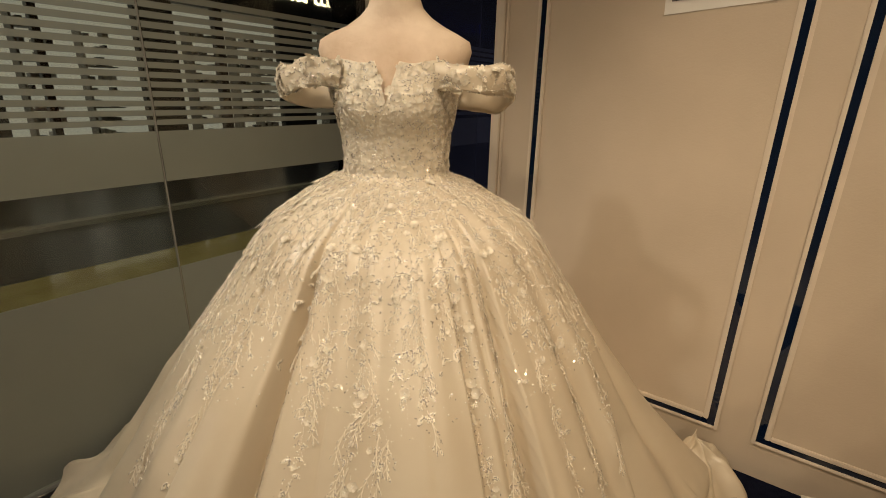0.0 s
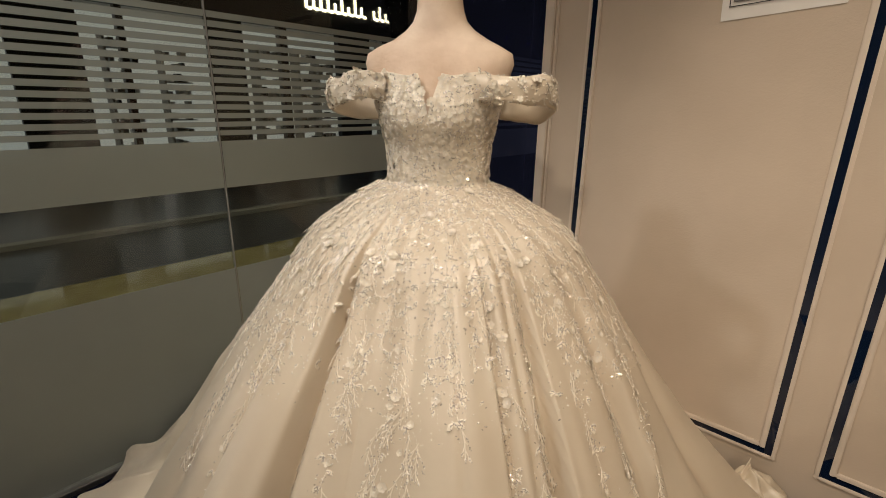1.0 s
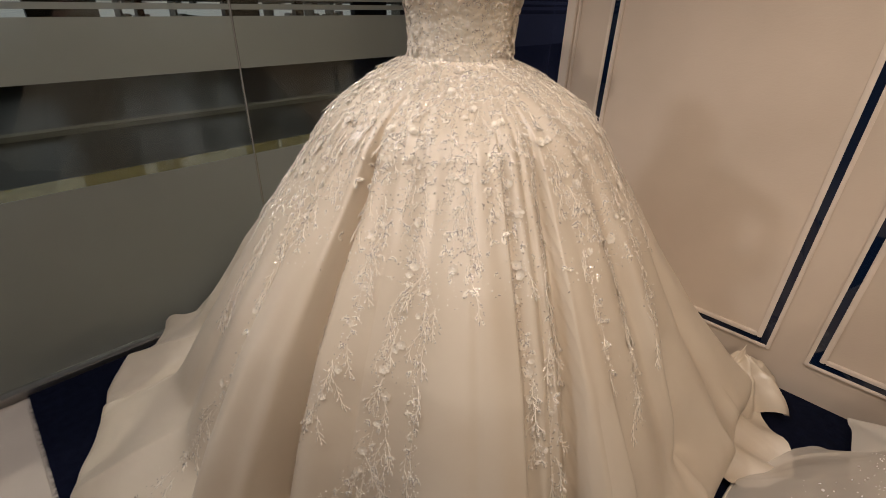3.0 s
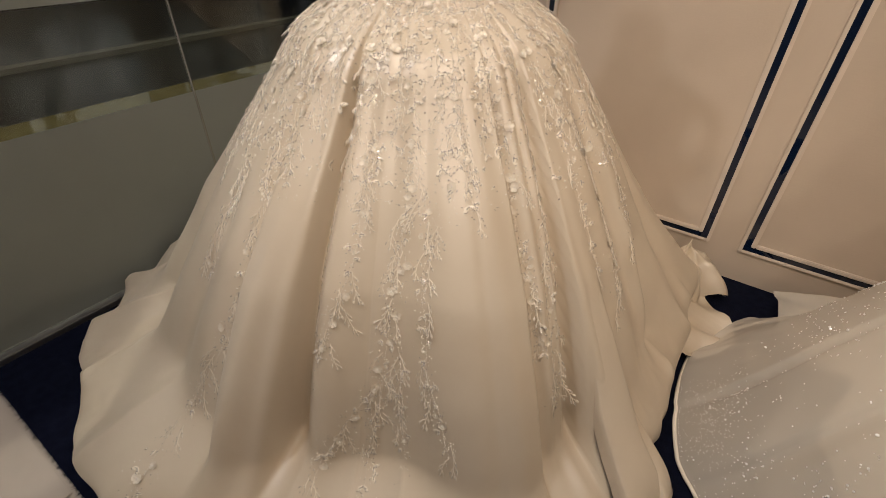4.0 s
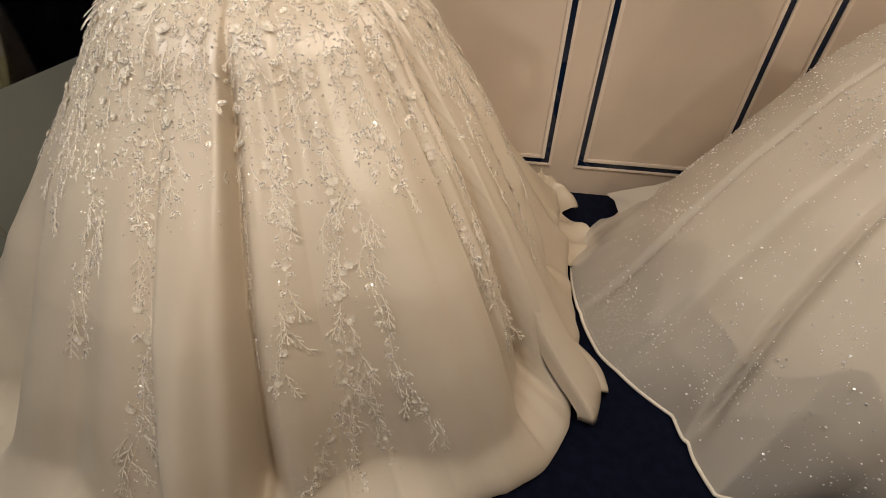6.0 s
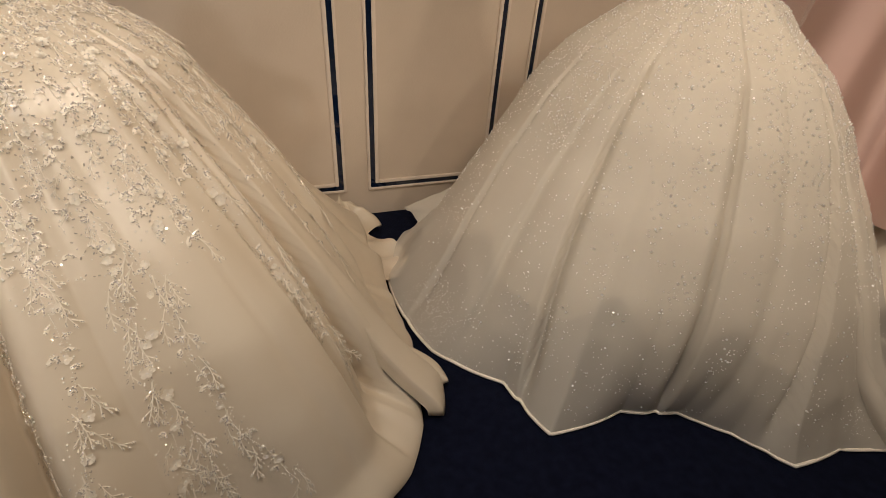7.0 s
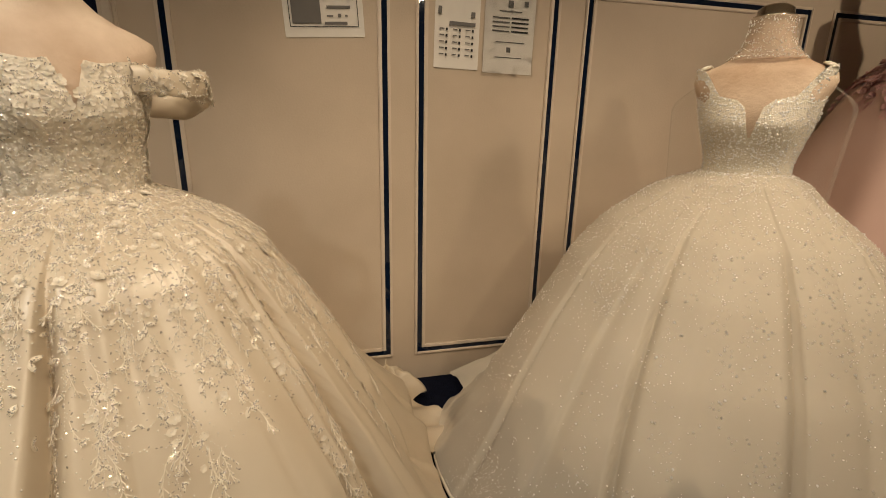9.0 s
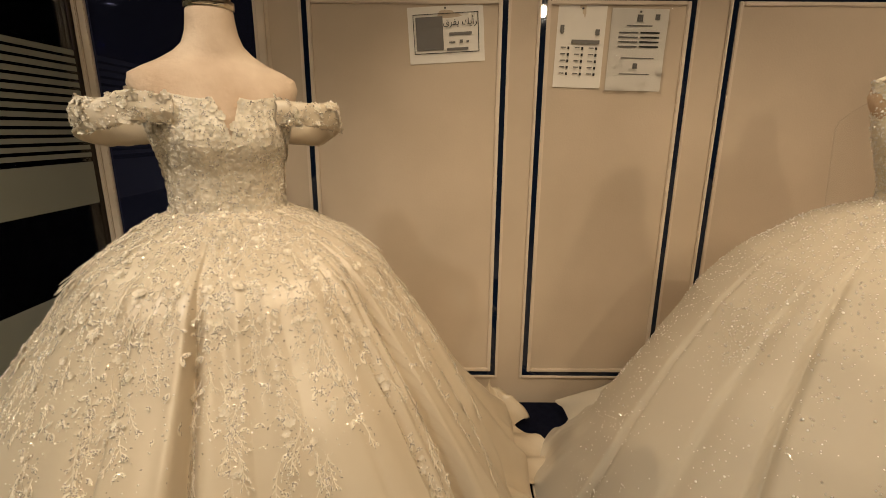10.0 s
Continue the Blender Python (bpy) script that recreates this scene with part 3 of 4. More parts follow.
STREAMS1 = [
    ([(0, 0.80), (0.5, 0.716), (-1.2, 0.63), (-2.6, 0.53), (-3.3, 0.437), (-5.9, 0.30), (-11.9, 0.19), (-15.6, 0.118), (-15.5, 0.04)], 1.35, 1.7, 0.70),
    ([(-4.6, 0.304), (-7.0, 0.137), (-6.3, 0.05)], 1.3, 1.4, 0.72),
    ([(-1.4, 0.39), (-0.9, 0.287), (0.0, 0.163), (0.3, 0.04)], 1.2, 1.1, 0.78),
    ([(4.2, 0.70), (5.3, 0.626), (3.8, 0.507), (4.6, 0.40), (5.4, 0.327), (7.3, 0.251), (9.1, 0.184)], 1.2, 1.1, 0.78),
    ([(4.2, 0.677), (7.5, 0.649), (9.2, 0.62)], 1.0, 0.8, 0.85),
    ([(-10, 0.80), (-12.6, 0.711), (-12.5, 0.637), (-13.6, 0.54), (-15.9, 0.435), (-18.1, 0.348)], 1.35, 1.5, 0.68),
    ([(-63, 0.80), (-54, 0.70), (-51.5, 0.65), (-52.5, 0.60), (-54, 0.541), (-51, 0.424)], 1.3, 1.8, 0.78),
    ([(-46, 0.80), (-42.4, 0.691), (-39.2, 0.592), (-38.4, 0.476), (-38.6, 0.391), (-39.6, 0.298), (-42.1, 0.118), (-39, 0.04)], 1.5, 1.5, 0.74),
    ([(-38.8, 0.86), (-38.4, 0.80), (-34.7, 0.749), (-32.2, 0.705)], 1.1, 1.0, 0.78),
    ([(-22, 0.95), (-22, 0.762), (-21, 0.681), (-21, 0.597), (-21, 0.51), (-21.5, 0.40)], 1.0, 0.7, 0.80),
    ([(13, 0.90), (16.4, 0.791), (15.7, 0.733), (16.0, 0.682)], 1.2, 1.3, 0.78),
    ([(27.5, 0.92), (27.4, 0.784), (27.4, 0.672), (27.6, 0.595), (28.4, 0.549), (28, 0.471), (29, 0.38)], 1.3, 1.0, 0.74),
    ([(38, 0.90), (35.4, 0.719), (33.4, 0.588), (31.9, 0.452), (31.1, 0.34), (29.5, 0.246)], 1.1, 1.0, 0.80),
    ([(50, 0.90), (53, 0.80), (57, 0.691), (56.3, 0.593), (53.7, 0.49), (51.4, 0.396)], 1.4, 1.8, 0.74),
    ([(47, 0.86), (48, 0.72), (47, 0.60), (46, 0.50)], 0.9, 1.0, 0.85),
    ([(68, 0.85), (67, 0.7), (64, 0.52)], 1.1, 2.0, 0.75),
    ([(-72, 0.9), (-70, 0.76), (-66, 0.62)], 1.1, 1.8, 0.78),
]
for points, density, spread, leafy in STREAMS1:
    stream1(points, density, spread, leafy)
# the vines that leave the waist seam side by side
for k in range(27):
    d = -92 + 7.2 * k + rng.uniform(-1.5, 1.5)
    foot = 0.75 - 0.07 * math.sin(k * 1.9)
    stream1([(d, 1.07), (d + rng.uniform(-2, 2), 0.99), (d + rng.uniform(-2, 2), 0.90), (d + rng.uniform(-2, 2), foot)], 1.25, 2.4, 0.74)
for k in range(420):
    z, d = 1.074 - 0.36 * rng.random() ** 1.2, rng.uniform(-92, 102)
    p, n = normal_of(place1, d, z)
    put(LEAVES[k % 5], "lace_leaf", skirt, p, n, DOWN, rng.uniform(-1.2, 1.2), rng.uniform(0.7, 1.15))
for k in range(3000):
    z, d = 1.075 - 0.40 * rng.random() ** 1.4, rng.uniform(-95, 110)
    p, n = normal_of(place1, d, z)
    (pearl if rng.random() < 0.55 else stone)(p, n, rng.uniform(0.0010, 0.0022))


def scatter_mesh(me, count, flower_rate, parent, flowers, pearl_rate=1.0, keep=lambda c: True):
    """Flowers, pearls and stones spread over a mesh by the area of its faces."""
    polys = [p for p in me.polygons if keep(p.center)]
    areas = np.array([p.area for p in polys])
    for k, i in enumerate(rng.choice(len(polys), count, p=areas / areas.sum())):
        poly = polys[i]
        w = rng.dirichlet(np.ones(len(poly.vertices)))
        c, n = sum((me.vertices[v].co * float(q) for v, q in zip(poly.vertices, w)), Vector()), poly.normal
        if rng.random() < flower_rate:
            if rng.random() < 0.6:
                put(flowers[k % 3], "lace_flower", parent, c, n, DOWN, rng.uniform(0, 6), rng.uniform(0.6, 1.0))
            else:
                put(LEAVES[k % 5], "lace_leaf", parent, c, n, DOWN, rng.uniform(0, 6), rng.uniform(0.7, 1.1))
        elif rng.random() < pearl_rate:
            (pearl if rng.random() < 0.75 else stone)(c, n, rng.uniform(0.0012, 0.0025))


toward = Vector((math.cos(radians(FACE1)), math.sin(radians(FACE1)), 0))
inner1 = Vector((*A1, 0))
scatter_mesh(bodice.data, 2900, 0.15, bodice, FLOWERS, keep=lambda c: (c - inner1).dot(toward) > -0.02)
for s in sleeves:
    scatter_mesh(s.data, 420, 0.17, s, FLOWERS, keep=lambda c: (c - inner1).dot(toward) > 0.01)


def fold_mesh(name, place, deltas, top, end, widths, heights, mat):
    """A rounded fold that runs down a skirt and out to a corner on the floor."""
    verts, n_rows, n_cols = [], 40, 17
    end = Vector(end)
    last = place(deltas[1], end.z)
    for i in range(n_rows):
        s = i / (n_rows - 1)
        d, z = deltas[0] + (deltas[1] - deltas[0]) * s, top + (end.z - top) * s
        c, n = normal_of(place, d, z)
        c = c + (end - last) * smoothstep(0.45, 1.0, s)
        along = (place(deltas[0] + (deltas[1] - deltas[0]) * min(1, s + 0.03), z - 0.01) - place(d, z)).normalized()
        side = n.cross(along).normalized()
        w = widths[0] + (widths[1] - widths[0]) * s
        h = (heights[0] + (heights[1] - heights[0]) * s) * smoothstep(0.0, 0.25, s)
        w *= 1 + 0.10 * noise.noise((s * 6, w * 40, 1.0))
        for j in range(n_cols):
            f = math.radians(-112 + 224 * j / (n_cols - 1))
            p = c + side * w * math.sin(f) + n * (h * (math.cos(f) + 0.10 * noise.noise((s * 5, f * 1.5, 3.0))) - 0.004 + 0.10 * min(0.0, math.cos(f)))
            p = p + along * 0.018 * math.sin(f * 1.3 + 0.5) * smoothstep(0.8, 1.0, s)
            verts.append((p.x, p.y, max(p.z, 0.012)))
    me = mesh_of(name, verts, grid_faces(n_rows, n_cols, False) + [tuple(range((n_rows - 1) * n_cols, n_rows * n_cols))], mat)
    return me


part("satin_fold", fold_mesh("satin_fold", place1, (43.0, 40.0), 0.56, (0.115, -1.150, 0.012), (0.018, 0.074), (0.003, 0.012), SATIN), gown, "rounded satin fold that ends on the carpet")
part("fold_corner", fold_mesh("fold_corner", place1, (47.0, 45.5), 0.30, (0.150, -1.075, 0.012), (0.010, 0.036), (0.002, 0.008), SATIN), gown, "pointed corner of the satin hem")
ruffle_v = []
for i in range(26):
    for j in range(34):
        u, v = i / 25, j / 33
        a = math.radians(-150 + 230 * v)
        fan = u * (1 + 0.22 * math.sin(a * 6 + 2.0 * u) + 0.10 * noise.noise((a * 3, u * 3, 4.0)))
        x, y = -0.045 + 0.150 * fan * math.cos(a), -0.165 + 0.12 * fan * math.sin(a)
        z = 0.02 + 0.17 * (1 - u) ** 0.7 * (1 + 0.25 * noise.noise((u * 4, a * 2, 8.0))) + 0.028 * math.sin(a * 6 + 3 * u) * u
        x, y = keep_inside(x, y)
        ruffle_v.append((x, y, max(0.014, z)))
part("train_ruffle", mesh_of("train_ruffle", ruffle_v, grid_faces(26, 34, False), SATIN), gown, "bunched end of the satin train")
sheet_v = []
for i in range(22):
    for j in range(22):
        u, v = i / 21, j / 21
        x0, y0, x1, y1 = -0.20, -0.22 - 0.38 * v, 0.06 + 0.14 * math.sin(math.pi * min(1, v * 0.95)) ** 1.2, -0.20 - 0.38 * v
        x, y = x0 + (x1 - x0) * u, y0 + (y1 - y0) * u
        z = 0.016 + 0.05 * (1 - u) + 0.014 * math.sin(v * 17 + u * 3) * (0.5 + u * 0.5) + 0.016 * noise.noise((u * 4, v * 5, 6.0))
        sheet_v.append((x, y, max(0.013, z + 0.008)))
part("train", mesh_of("satin_train", sheet_v, grid_faces(22, 22, False), SATIN), gown, "creased satin train on the carpet")
part("pearl_beadwork", merged("pearl_beadwork", pearls, PEARL), gown, "small sewn pearl beads")["kind"] = "stuff"
part("crystal_beadwork", merged("crystal_beadwork", stones, SILVER, False), gown, "small sewn crystal beads")["kind"] = "stuff"


# ---- the glitter tulle gown ----
A2 = np.array((1.03, -0.785))
FACE2 = -140.0
CORE2_Z = [0.008, 0.2, 0.4, 0.6, 0.7, 0.79, 0.92, 0.96, 1.02, 1.06, 1.092]
CORE2_R = [0.85, 0.775, 0.70, 0.60, 0.535, 0.48, 0.372, 0.32, 0.245, 0.19, 0.122]
HEM2_D = [-180, -130, -100, -79, -55, -29, -13, 1, 14, 29, 40, 48, 60, 71, 82, 94, 110, 140, 180]
HEM2_R = [0.9, 0.95, 1.0, 0.95, 0.98, 0.905, 0.79, 0.865, 0.68, 0.645, 0.72, 0.85, 0.86, 0.97, 0.86, 0.985, 0.95, 0.92, 0.9]
GROOVES2 = [(-11.0, 0.35, 2.0, 0.066, 1.10, -8), (23.5, 2.0, 0.35, 0.064, 1.10, 0), (50.5, 2.2, 0.4, 0.056, 1.10, 14), (-44, 0.5, 1.8, 0.026, 1.10, -10), (80, 4, 1, 0.04, 0.8, 0), (-25, 0.8, 3, 0.022, 1.10, 0), (5, 3, 3, 0.014, 1.09, 0), (36, 2, 2, 0.014, 1.09, 6), (66, 3, 1, 0.02, 1.05, 0), (-85, 2, 7, 0.04, 0.9, 0), (120, 9, 3, 0.05, 0.8, 0), (-130, 3, 9, 0.05, 0.8, 0)]


def skirt2(delta, z):
    d = wrap(delta)
    low = np.clip(1 - z, 0, 1)
    r = np.interp(z, CORE2_Z, CORE2_R) + low ** 4 * (np.interp(d, HEM2_D, HEM2_R) - 0.85)
    a = np.radians(d)
    oval = 0.098 / np.sqrt((0.098 / 0.121 * np.sin(a)) ** 2 + np.cos(a) ** 2) / 0.121
    r = r * (1 + (oval - 1) * smoothstep(0.92, 1.08, z))
    for c, wl, wr, depth, top, slant in GROOVES2:
        o = wrap(d - c - slant * (z - 0.4))
        r = r - depth * np.exp(-(o / np.where(o < 0, wl, wr)) ** 2) * smoothstep(top, top - 0.3, z) * (0.35 + 0.65 * low) * (0.15 + 0.85 * smoothstep(0.0, 0.16, z))
    r = r + 0.035 * smoothstep(-35, -80, d) * smoothstep(1.09, 1.02, z) * smoothstep(0.5, 0.9, z)
    r = r - 0.030 * smoothstep(48, 78, d) * smoothstep(1.09, 1.0, z) * smoothstep(0.30, 0.75, z)
    # soft gathers that leave the waist seam
    r = r + 0.005 * np.sin(np.radians(d) * 14 + 0.6) * smoothstep(1.09, 1.0, z) * smoothstep(0.3, 0.95, z)
    return r


def skirt2_inner(delta, z):
    return skirt2(delta, z) - 0.035 - 0.03 * smoothstep(0.6, 0.1, z)


def short2(d):
    """How much higher the inner layers end between the folds."""
    return 0.16 * math.exp(-((d + 36) / 7) ** 2) + 0.12 * math.exp(-((d - 4) / 9) ** 2) + 0.08 * math.exp(-((d - 33) / 6) ** 2) + 0.02 * math.sin(math.radians(d) * 13) + 0.02 * noise.noise((d * 0.15, 1.0, 0))


def place2(delta, z):
    a = math.radians(delta + FACE2)
    r = float(skirt2(delta, z))
    return Vector((A2[0] + r * math.cos(a), A2[1] + r * math.sin(a), z))


tulle_gown = tagged(new("wedding_gown"), "ivory glitter tulle ball gown with a beaded plunging bodice", "wedding dress")
Z2 = list(np.interp(np.linspace(0, 1, 90), np.linspace(0, 1, 11), CORE2_Z[::-1]))
tulle_skirt = part("skirt", cloth_skirt("tulle_skirt", A2, FACE2, skirt2, Z2, TULLE, 0.5, 0.025), tulle_gown, "sheer glittering tulle overskirt")
part("lining", cloth_skirt("skirt_lining", A2, FACE2, skirt2_inner, [z for z in Z2 if z > 0.24], LINING, 0.75, floor=False, lift=short2), tulle_gown, "opaque ivory lining")
part("underlayer", cloth_skirt("underlayer", A2, FACE2, lambda d, z: skirt2(d, z) - 0.018, [z for z in Z2 if z > 0.12], UNDERNET, 0.75, floor=False, lift=short2), tulle_gown, "soft ivory under net")
hem_pts = []
for k in range(480):
    p = place2(k * 0.75 - 180, 0.008)
    hem_pts.append(keep_inside(p.x, p.y))
hem_v = []
for k, (x, y) in enumerate(hem_pts):
    for b in range(6):
        a = 2 * math.pi * b / 6
        q = Vector((x - A2[0], y - A2[1])).normalized()
        hem_v.append((x + q.x * 0.006 * math.cos(a), y + q.y * 0.006 * math.cos(a), 0.010 + 0.006 * math.sin(a)))
hem_f = [(k * 6 + b, k * 6 + (b + 1) % 6, ((k + 1) % 480) * 6 + (b + 1) % 6, ((k + 1) % 480) * 6 + b) for k in range(480) for b in range(6)]
part("hem_band", mesh_of("hem_band", hem_v, hem_f, LINING), tulle_gown, "rolled ivory hem")
BODICE2 = [(1.075, 0.120, 0.095), (1.12, 0.119, 0.096), (1.18, 0.134, 0.11), (1.235, 0.150, 0.128), (1.28, 0.160, 0.12), (1.33, 0.172, 0.108), (1.42, 0.19, 0.085)]


def neckline2(lat, front):
    """The plunge, the two cups and the rise to the straps, by the angle from the front."""
    return float(np.interp(math.degrees(math.acos(max(-1.0, min(1.0, front)))), [0, 1.5, 8, 16, 34, 50, 58, 70, 82, 180], [1.20, 1.20, 1.285, 1.306, 1.318, 1.385, 1.402, 1.404, 1.28, 1.26]))


bodice2 = part("bodice", bodice_mesh("beaded_bodice", A2, FACE2, BODICE2, neckline2, BEADWORK), tulle_gown, "bodice covered in crystal beads")


def strap_mesh(side):
    f = math.radians(FACE2)
    front, right = np.array((math.cos(f), math.sin(f))), np.array((-math.sin(f), math.cos(f)))
    verts, n, m = [], 30, 10
    for i in range(n):
        u = i / (n - 1)
        fw = 0.048 - 0.13 * u
        lat = 0.160 - 0.02 * u
        z = 1.394 + 0.014 * math.sin(math.pi * min(1.0, 1.4 * u)) - 0.10 * u ** 3
        for k in range(m):
            b, e = 2 * math.pi * k / m, min(1.0, 12 * u + 0.02, 12 * (1 - u) + 0.02)
            p = A2 + front * (fw + 0.004 * math.sin(b)) + right * side * (lat + 0.017 * e * math.cos(b))
            verts.append((p[0], p[1], z + 0.006 * e * math.sin(b) - 0.006 * e * math.cos(b)))
    return mesh_of("strap", verts, grid_faces(n, m), BEADWORK)


for s in (-1, 1):
    part("strap", strap_mesh(s), tulle_gown, "wide beaded shoulder strap")
tagged(new("mannequin", form_mesh("bust_form", A2, FACE2)), "headless beige linen bust form in a tulle gown", "mannequin", "dress forms")


def collar_mesh():
    rings = [(1.425, 0.105, 0.070), (1.437, 0.092, 0.067), (1.458, 0.072, 0.063), (1.485, 0.063, 0.060), (1.515, 0.060, 0.059), (1.54, 0.059, 0.058)]
    f = math.radians(FACE2)
    front, right = np.array((math.cos(f), math.sin(f))), np.array((-math.sin(f), math.cos(f)))
    verts = []
    for z, w, d in rings:
        for k in range(48):
            a = 2 * math.pi * k / 48
            p = A2 + front * (d * math.cos(a) - 0.010) + right * (w * math.sin(a))
            verts.append((p[0], p[1], z))
    return mesh_of("veil_collar", verts, grid_faces(len(rings), 48), ILLUSION)


def veil_mesh():
    """A sheer cape that hangs from the collar behind the shoulders to below the waist."""
    f = math.radians(FACE2)
    front, right = np.array((math.cos(f), math.sin(f))), np.array((-math.sin(f), math.cos(f)))
    verts, rows, cols = [], 24, 40
    for i in range(rows):
        u = i / (rows - 1)
        z = 1.43 - 0.44 * u
        w = 0.10 + 0.15 * smoothstep(0, 0.35, u) - 0.03 * u
        d = 0.075 + 0.10 * smoothstep(0, 0.5, u)
        for j in range(cols):
            a = radians(70 + 220 * j / (cols - 1))
            p = A2 + front * (d * math.cos(a) + 0.012 * math.sin(9 * a) * u) + right * (w * math.sin(a))
            verts.append((p[0], p[1], z))
    return mesh_of("veil", verts, grid_faces(rows, cols, False), VEIL)


veil = tagged(new("bridal_veil"), "sheer ivory tulle cape with a crystal collar on the bust form", "veil")
collar = part("collar", collar_mesh(), veil, "sheer high collar with sewn crystals")
part("cape", veil_mesh(), veil)
# the lifted corner of the train by the wall
corner_v = []
for i in range(14):
    for j in range(14):
        u, v = i / 13, j / 13
        lo = Vector((0.27, -0.07, 0.055)).lerp(Vector((0.54, -0.14, 0.20)), u)
        hi = Vector((0.315, -0.30, 0.012)).lerp(Vector((0.58, -0.38, 0.12)), u)
        p = lo.lerp(hi, v)
        p.z += 0.03 * math.sin(3.1 * v) * (1 - u) + 0.012 * noise.noise((u * 4, v * 4, 2.0))
        corner_v.append(p)
part("train_corner", mesh_of("train_corner", corner_v, grid_faces(14, 14, False), TULLE), tulle_gown, "lifted corner of the tulle train")
part("tulle_fold", fold_mesh("tulle_fold", place2, (61.0, 69.5), 0.50, (1.352, -1.690, 0.022), (0.012, 0.034), (0.008, 0.030), TULLE), tulle_gown, "rolled tulle fold that ends on the carpet")
glitter, shards = [], []


def spark(place, normal, size):
    m = np.array(rest_on(place, normal, rng.normal(size=3), 0).to_3x3())
    tilt = np.array(Euler(rng.normal(size=3) * 0.42).to_matrix())
    (glitter if rng.random() < 0.86 else shards).append(((SEQUIN_V * size) @ tilt.T @ m.T + np.array(place + normal * size * 0.6), SEQUIN_F))


def anywhere(me, poly):
    """A random place on a face."""
    w = rng.dirichlet(np.ones(len(poly.vertices)))
    return sum((me.vertices[v].co * float(q) for v, q in zip(poly.vertices, w)), Vector())


clusters = [(rng.uniform(-75, 90), rng.uniform(0.15, 1.0), rng.uniform(2, 8), rng.uniform(0.02, 0.10)) for _ in range(70)]
for k in range(6500):
    if rng.random() < 0.5:
        z, d = 1.092 - 0.37 * rng.random() ** 1.3, rng.uniform(-100, 110)
    elif rng.random() < 0.7:
        c = clusters[rng.integers(70)]
        d, z = c[0] + rng.normal() * c[2] * 0.6, c[1] + rng.normal() * c[3]
    else:
        d, z = rng.uniform(-100, 110), rng.uniform(0.03, 0.8)
    z = float(np.clip(z, 0.02, 1.092))
    p, n = normal_of(place2, d, z)
    spark(p, n, rng.uniform(0.0026, 0.0038) if rng.random() < 0.14 else rng.uniform(0.0011, 0.0025))
for d, z, in [(rng.normal() * 7 - 36, rng.normal() * 0.05 + 0.10) for _ in range(450)] + [(rng.normal() * 4 + 66, rng.normal() * 0.03 + 0.09) for _ in range(150)]:
    p, n = normal_of(place2, d, max(0.02, z))
    spark(p, n, rng.uniform(0.0008, 0.0018))
bead2 = [p for p in bodice2.data.polygons]
for i in rng.choice(len(bead2), 3600, p=np.array([p.area for p in bead2]) / sum(p.area for p in bead2)):
    spark(anywhere(bodice2.data, bead2[i]), bead2[i].normal, rng.uniform(0.0024, 0.0042) if rng.random() < 0.3 else rng.uniform(0.0012, 0.0028))
for i in rng.choice(len(collar.data.polygons), 1100):
    spark(anywhere(collar.data, collar.data.polygons[i]), collar.data.polygons[i].normal, rng.uniform(0.001, 0.0026))
part("glitter", merged("glitter", glitter, GLITTER, False), tulle_gown, "scattered white glitter")["kind"] = "stuff"
part("crystal_beadwork", merged("crystal_beadwork", shards, CRYSTAL, False), tulle_gown, "small flashing crystal beads")["kind"] = "stuff"

# ---- the blush gown ----
A3 = np.array((2.30, -0.46))
FACE3 = -140.0


def skirt3(delta, z):
    r = np.interp(z, [0.30, 0.7, 1.1, 1.4, 1.5, 1.56], [0.64, 0.56, 0.43, 0.29, 0.20, 0.13])
    return r + 0.075 * np.sin(np.radians(delta) * 10 + 0.8 + 2.0 * np.sin(np.radians(delta) * 3)) * smoothstep(1.45, 0.5, z) * (0.7 + 0.3 * np.sin(np.radians(delta) * 4))


def skirt3_under(delta, z):
    r = np.interp(z, [0.008, 0.3, 0.7, 1.15], [0.84, 0.50, 0.36, 0.10])
    return r + 0.05 * np.sin(np.radians(delta) * 11) * smoothstep(1.0, 0.1, z)


def place3(delta, z):
    a = math.radians(delta + FACE3)
    r = float(skirt3(delta, z))
    return Vector((A3[0] + r * math.cos(a), A3[1] + r * math.sin(a), z))


blush = tagged(new("evening_gown"), "blush pink organza gown with floral lace at the waist", "dress")
blush_skirt = part("skirt", cloth_skirt("blush_skirt", A3, FACE3, skirt3, np.linspace(1.56, 0.30, 46), PINK, 1.5, floor=False), blush, "blush organza overskirt")
part("lining", cloth_skirt("blush_lining", A3, FACE3, lambda d, z: skirt3(d, z) - 0.03, np.linspace(1.55, 0.34, 36), material("blush_lining", (0.70, 0.47, 0.39), 0.6, scale=4), 2.0, floor=False), blush, "opaque blush lining")
part("underskirt", cloth_skirt("underskirt", A3, FACE3, skirt3_under, np.linspace(1.1, 0.008, 36), SATIN, 1.5, 0.02), blush, "ivory satin underskirt")
part("bodice", bodice_mesh("blush_bodice", A3, FACE3, [(z + 0.475, w, d) for z, w, d in BODICE1], lambda lat, front: 1.79, PINKLACE), blush, "lace bodice")
raised = tagged(new("mannequin", form_mesh("bust_form", A3, FACE3)), "headless linen bust form in a blush gown", "mannequin", "dress forms")
raised.location.z = 0.46
PINKFLOWERS = [flower_mesh("blush_flower", 0.05, p, PINKLACE, 50 + k, 0.3) for k, p in enumerate((5, 6, 5))]
PINKSPRIGS = [sprig_mesh("blush_sprig", 0.09, 60 + k, PINKLACE) for k in range(3)]
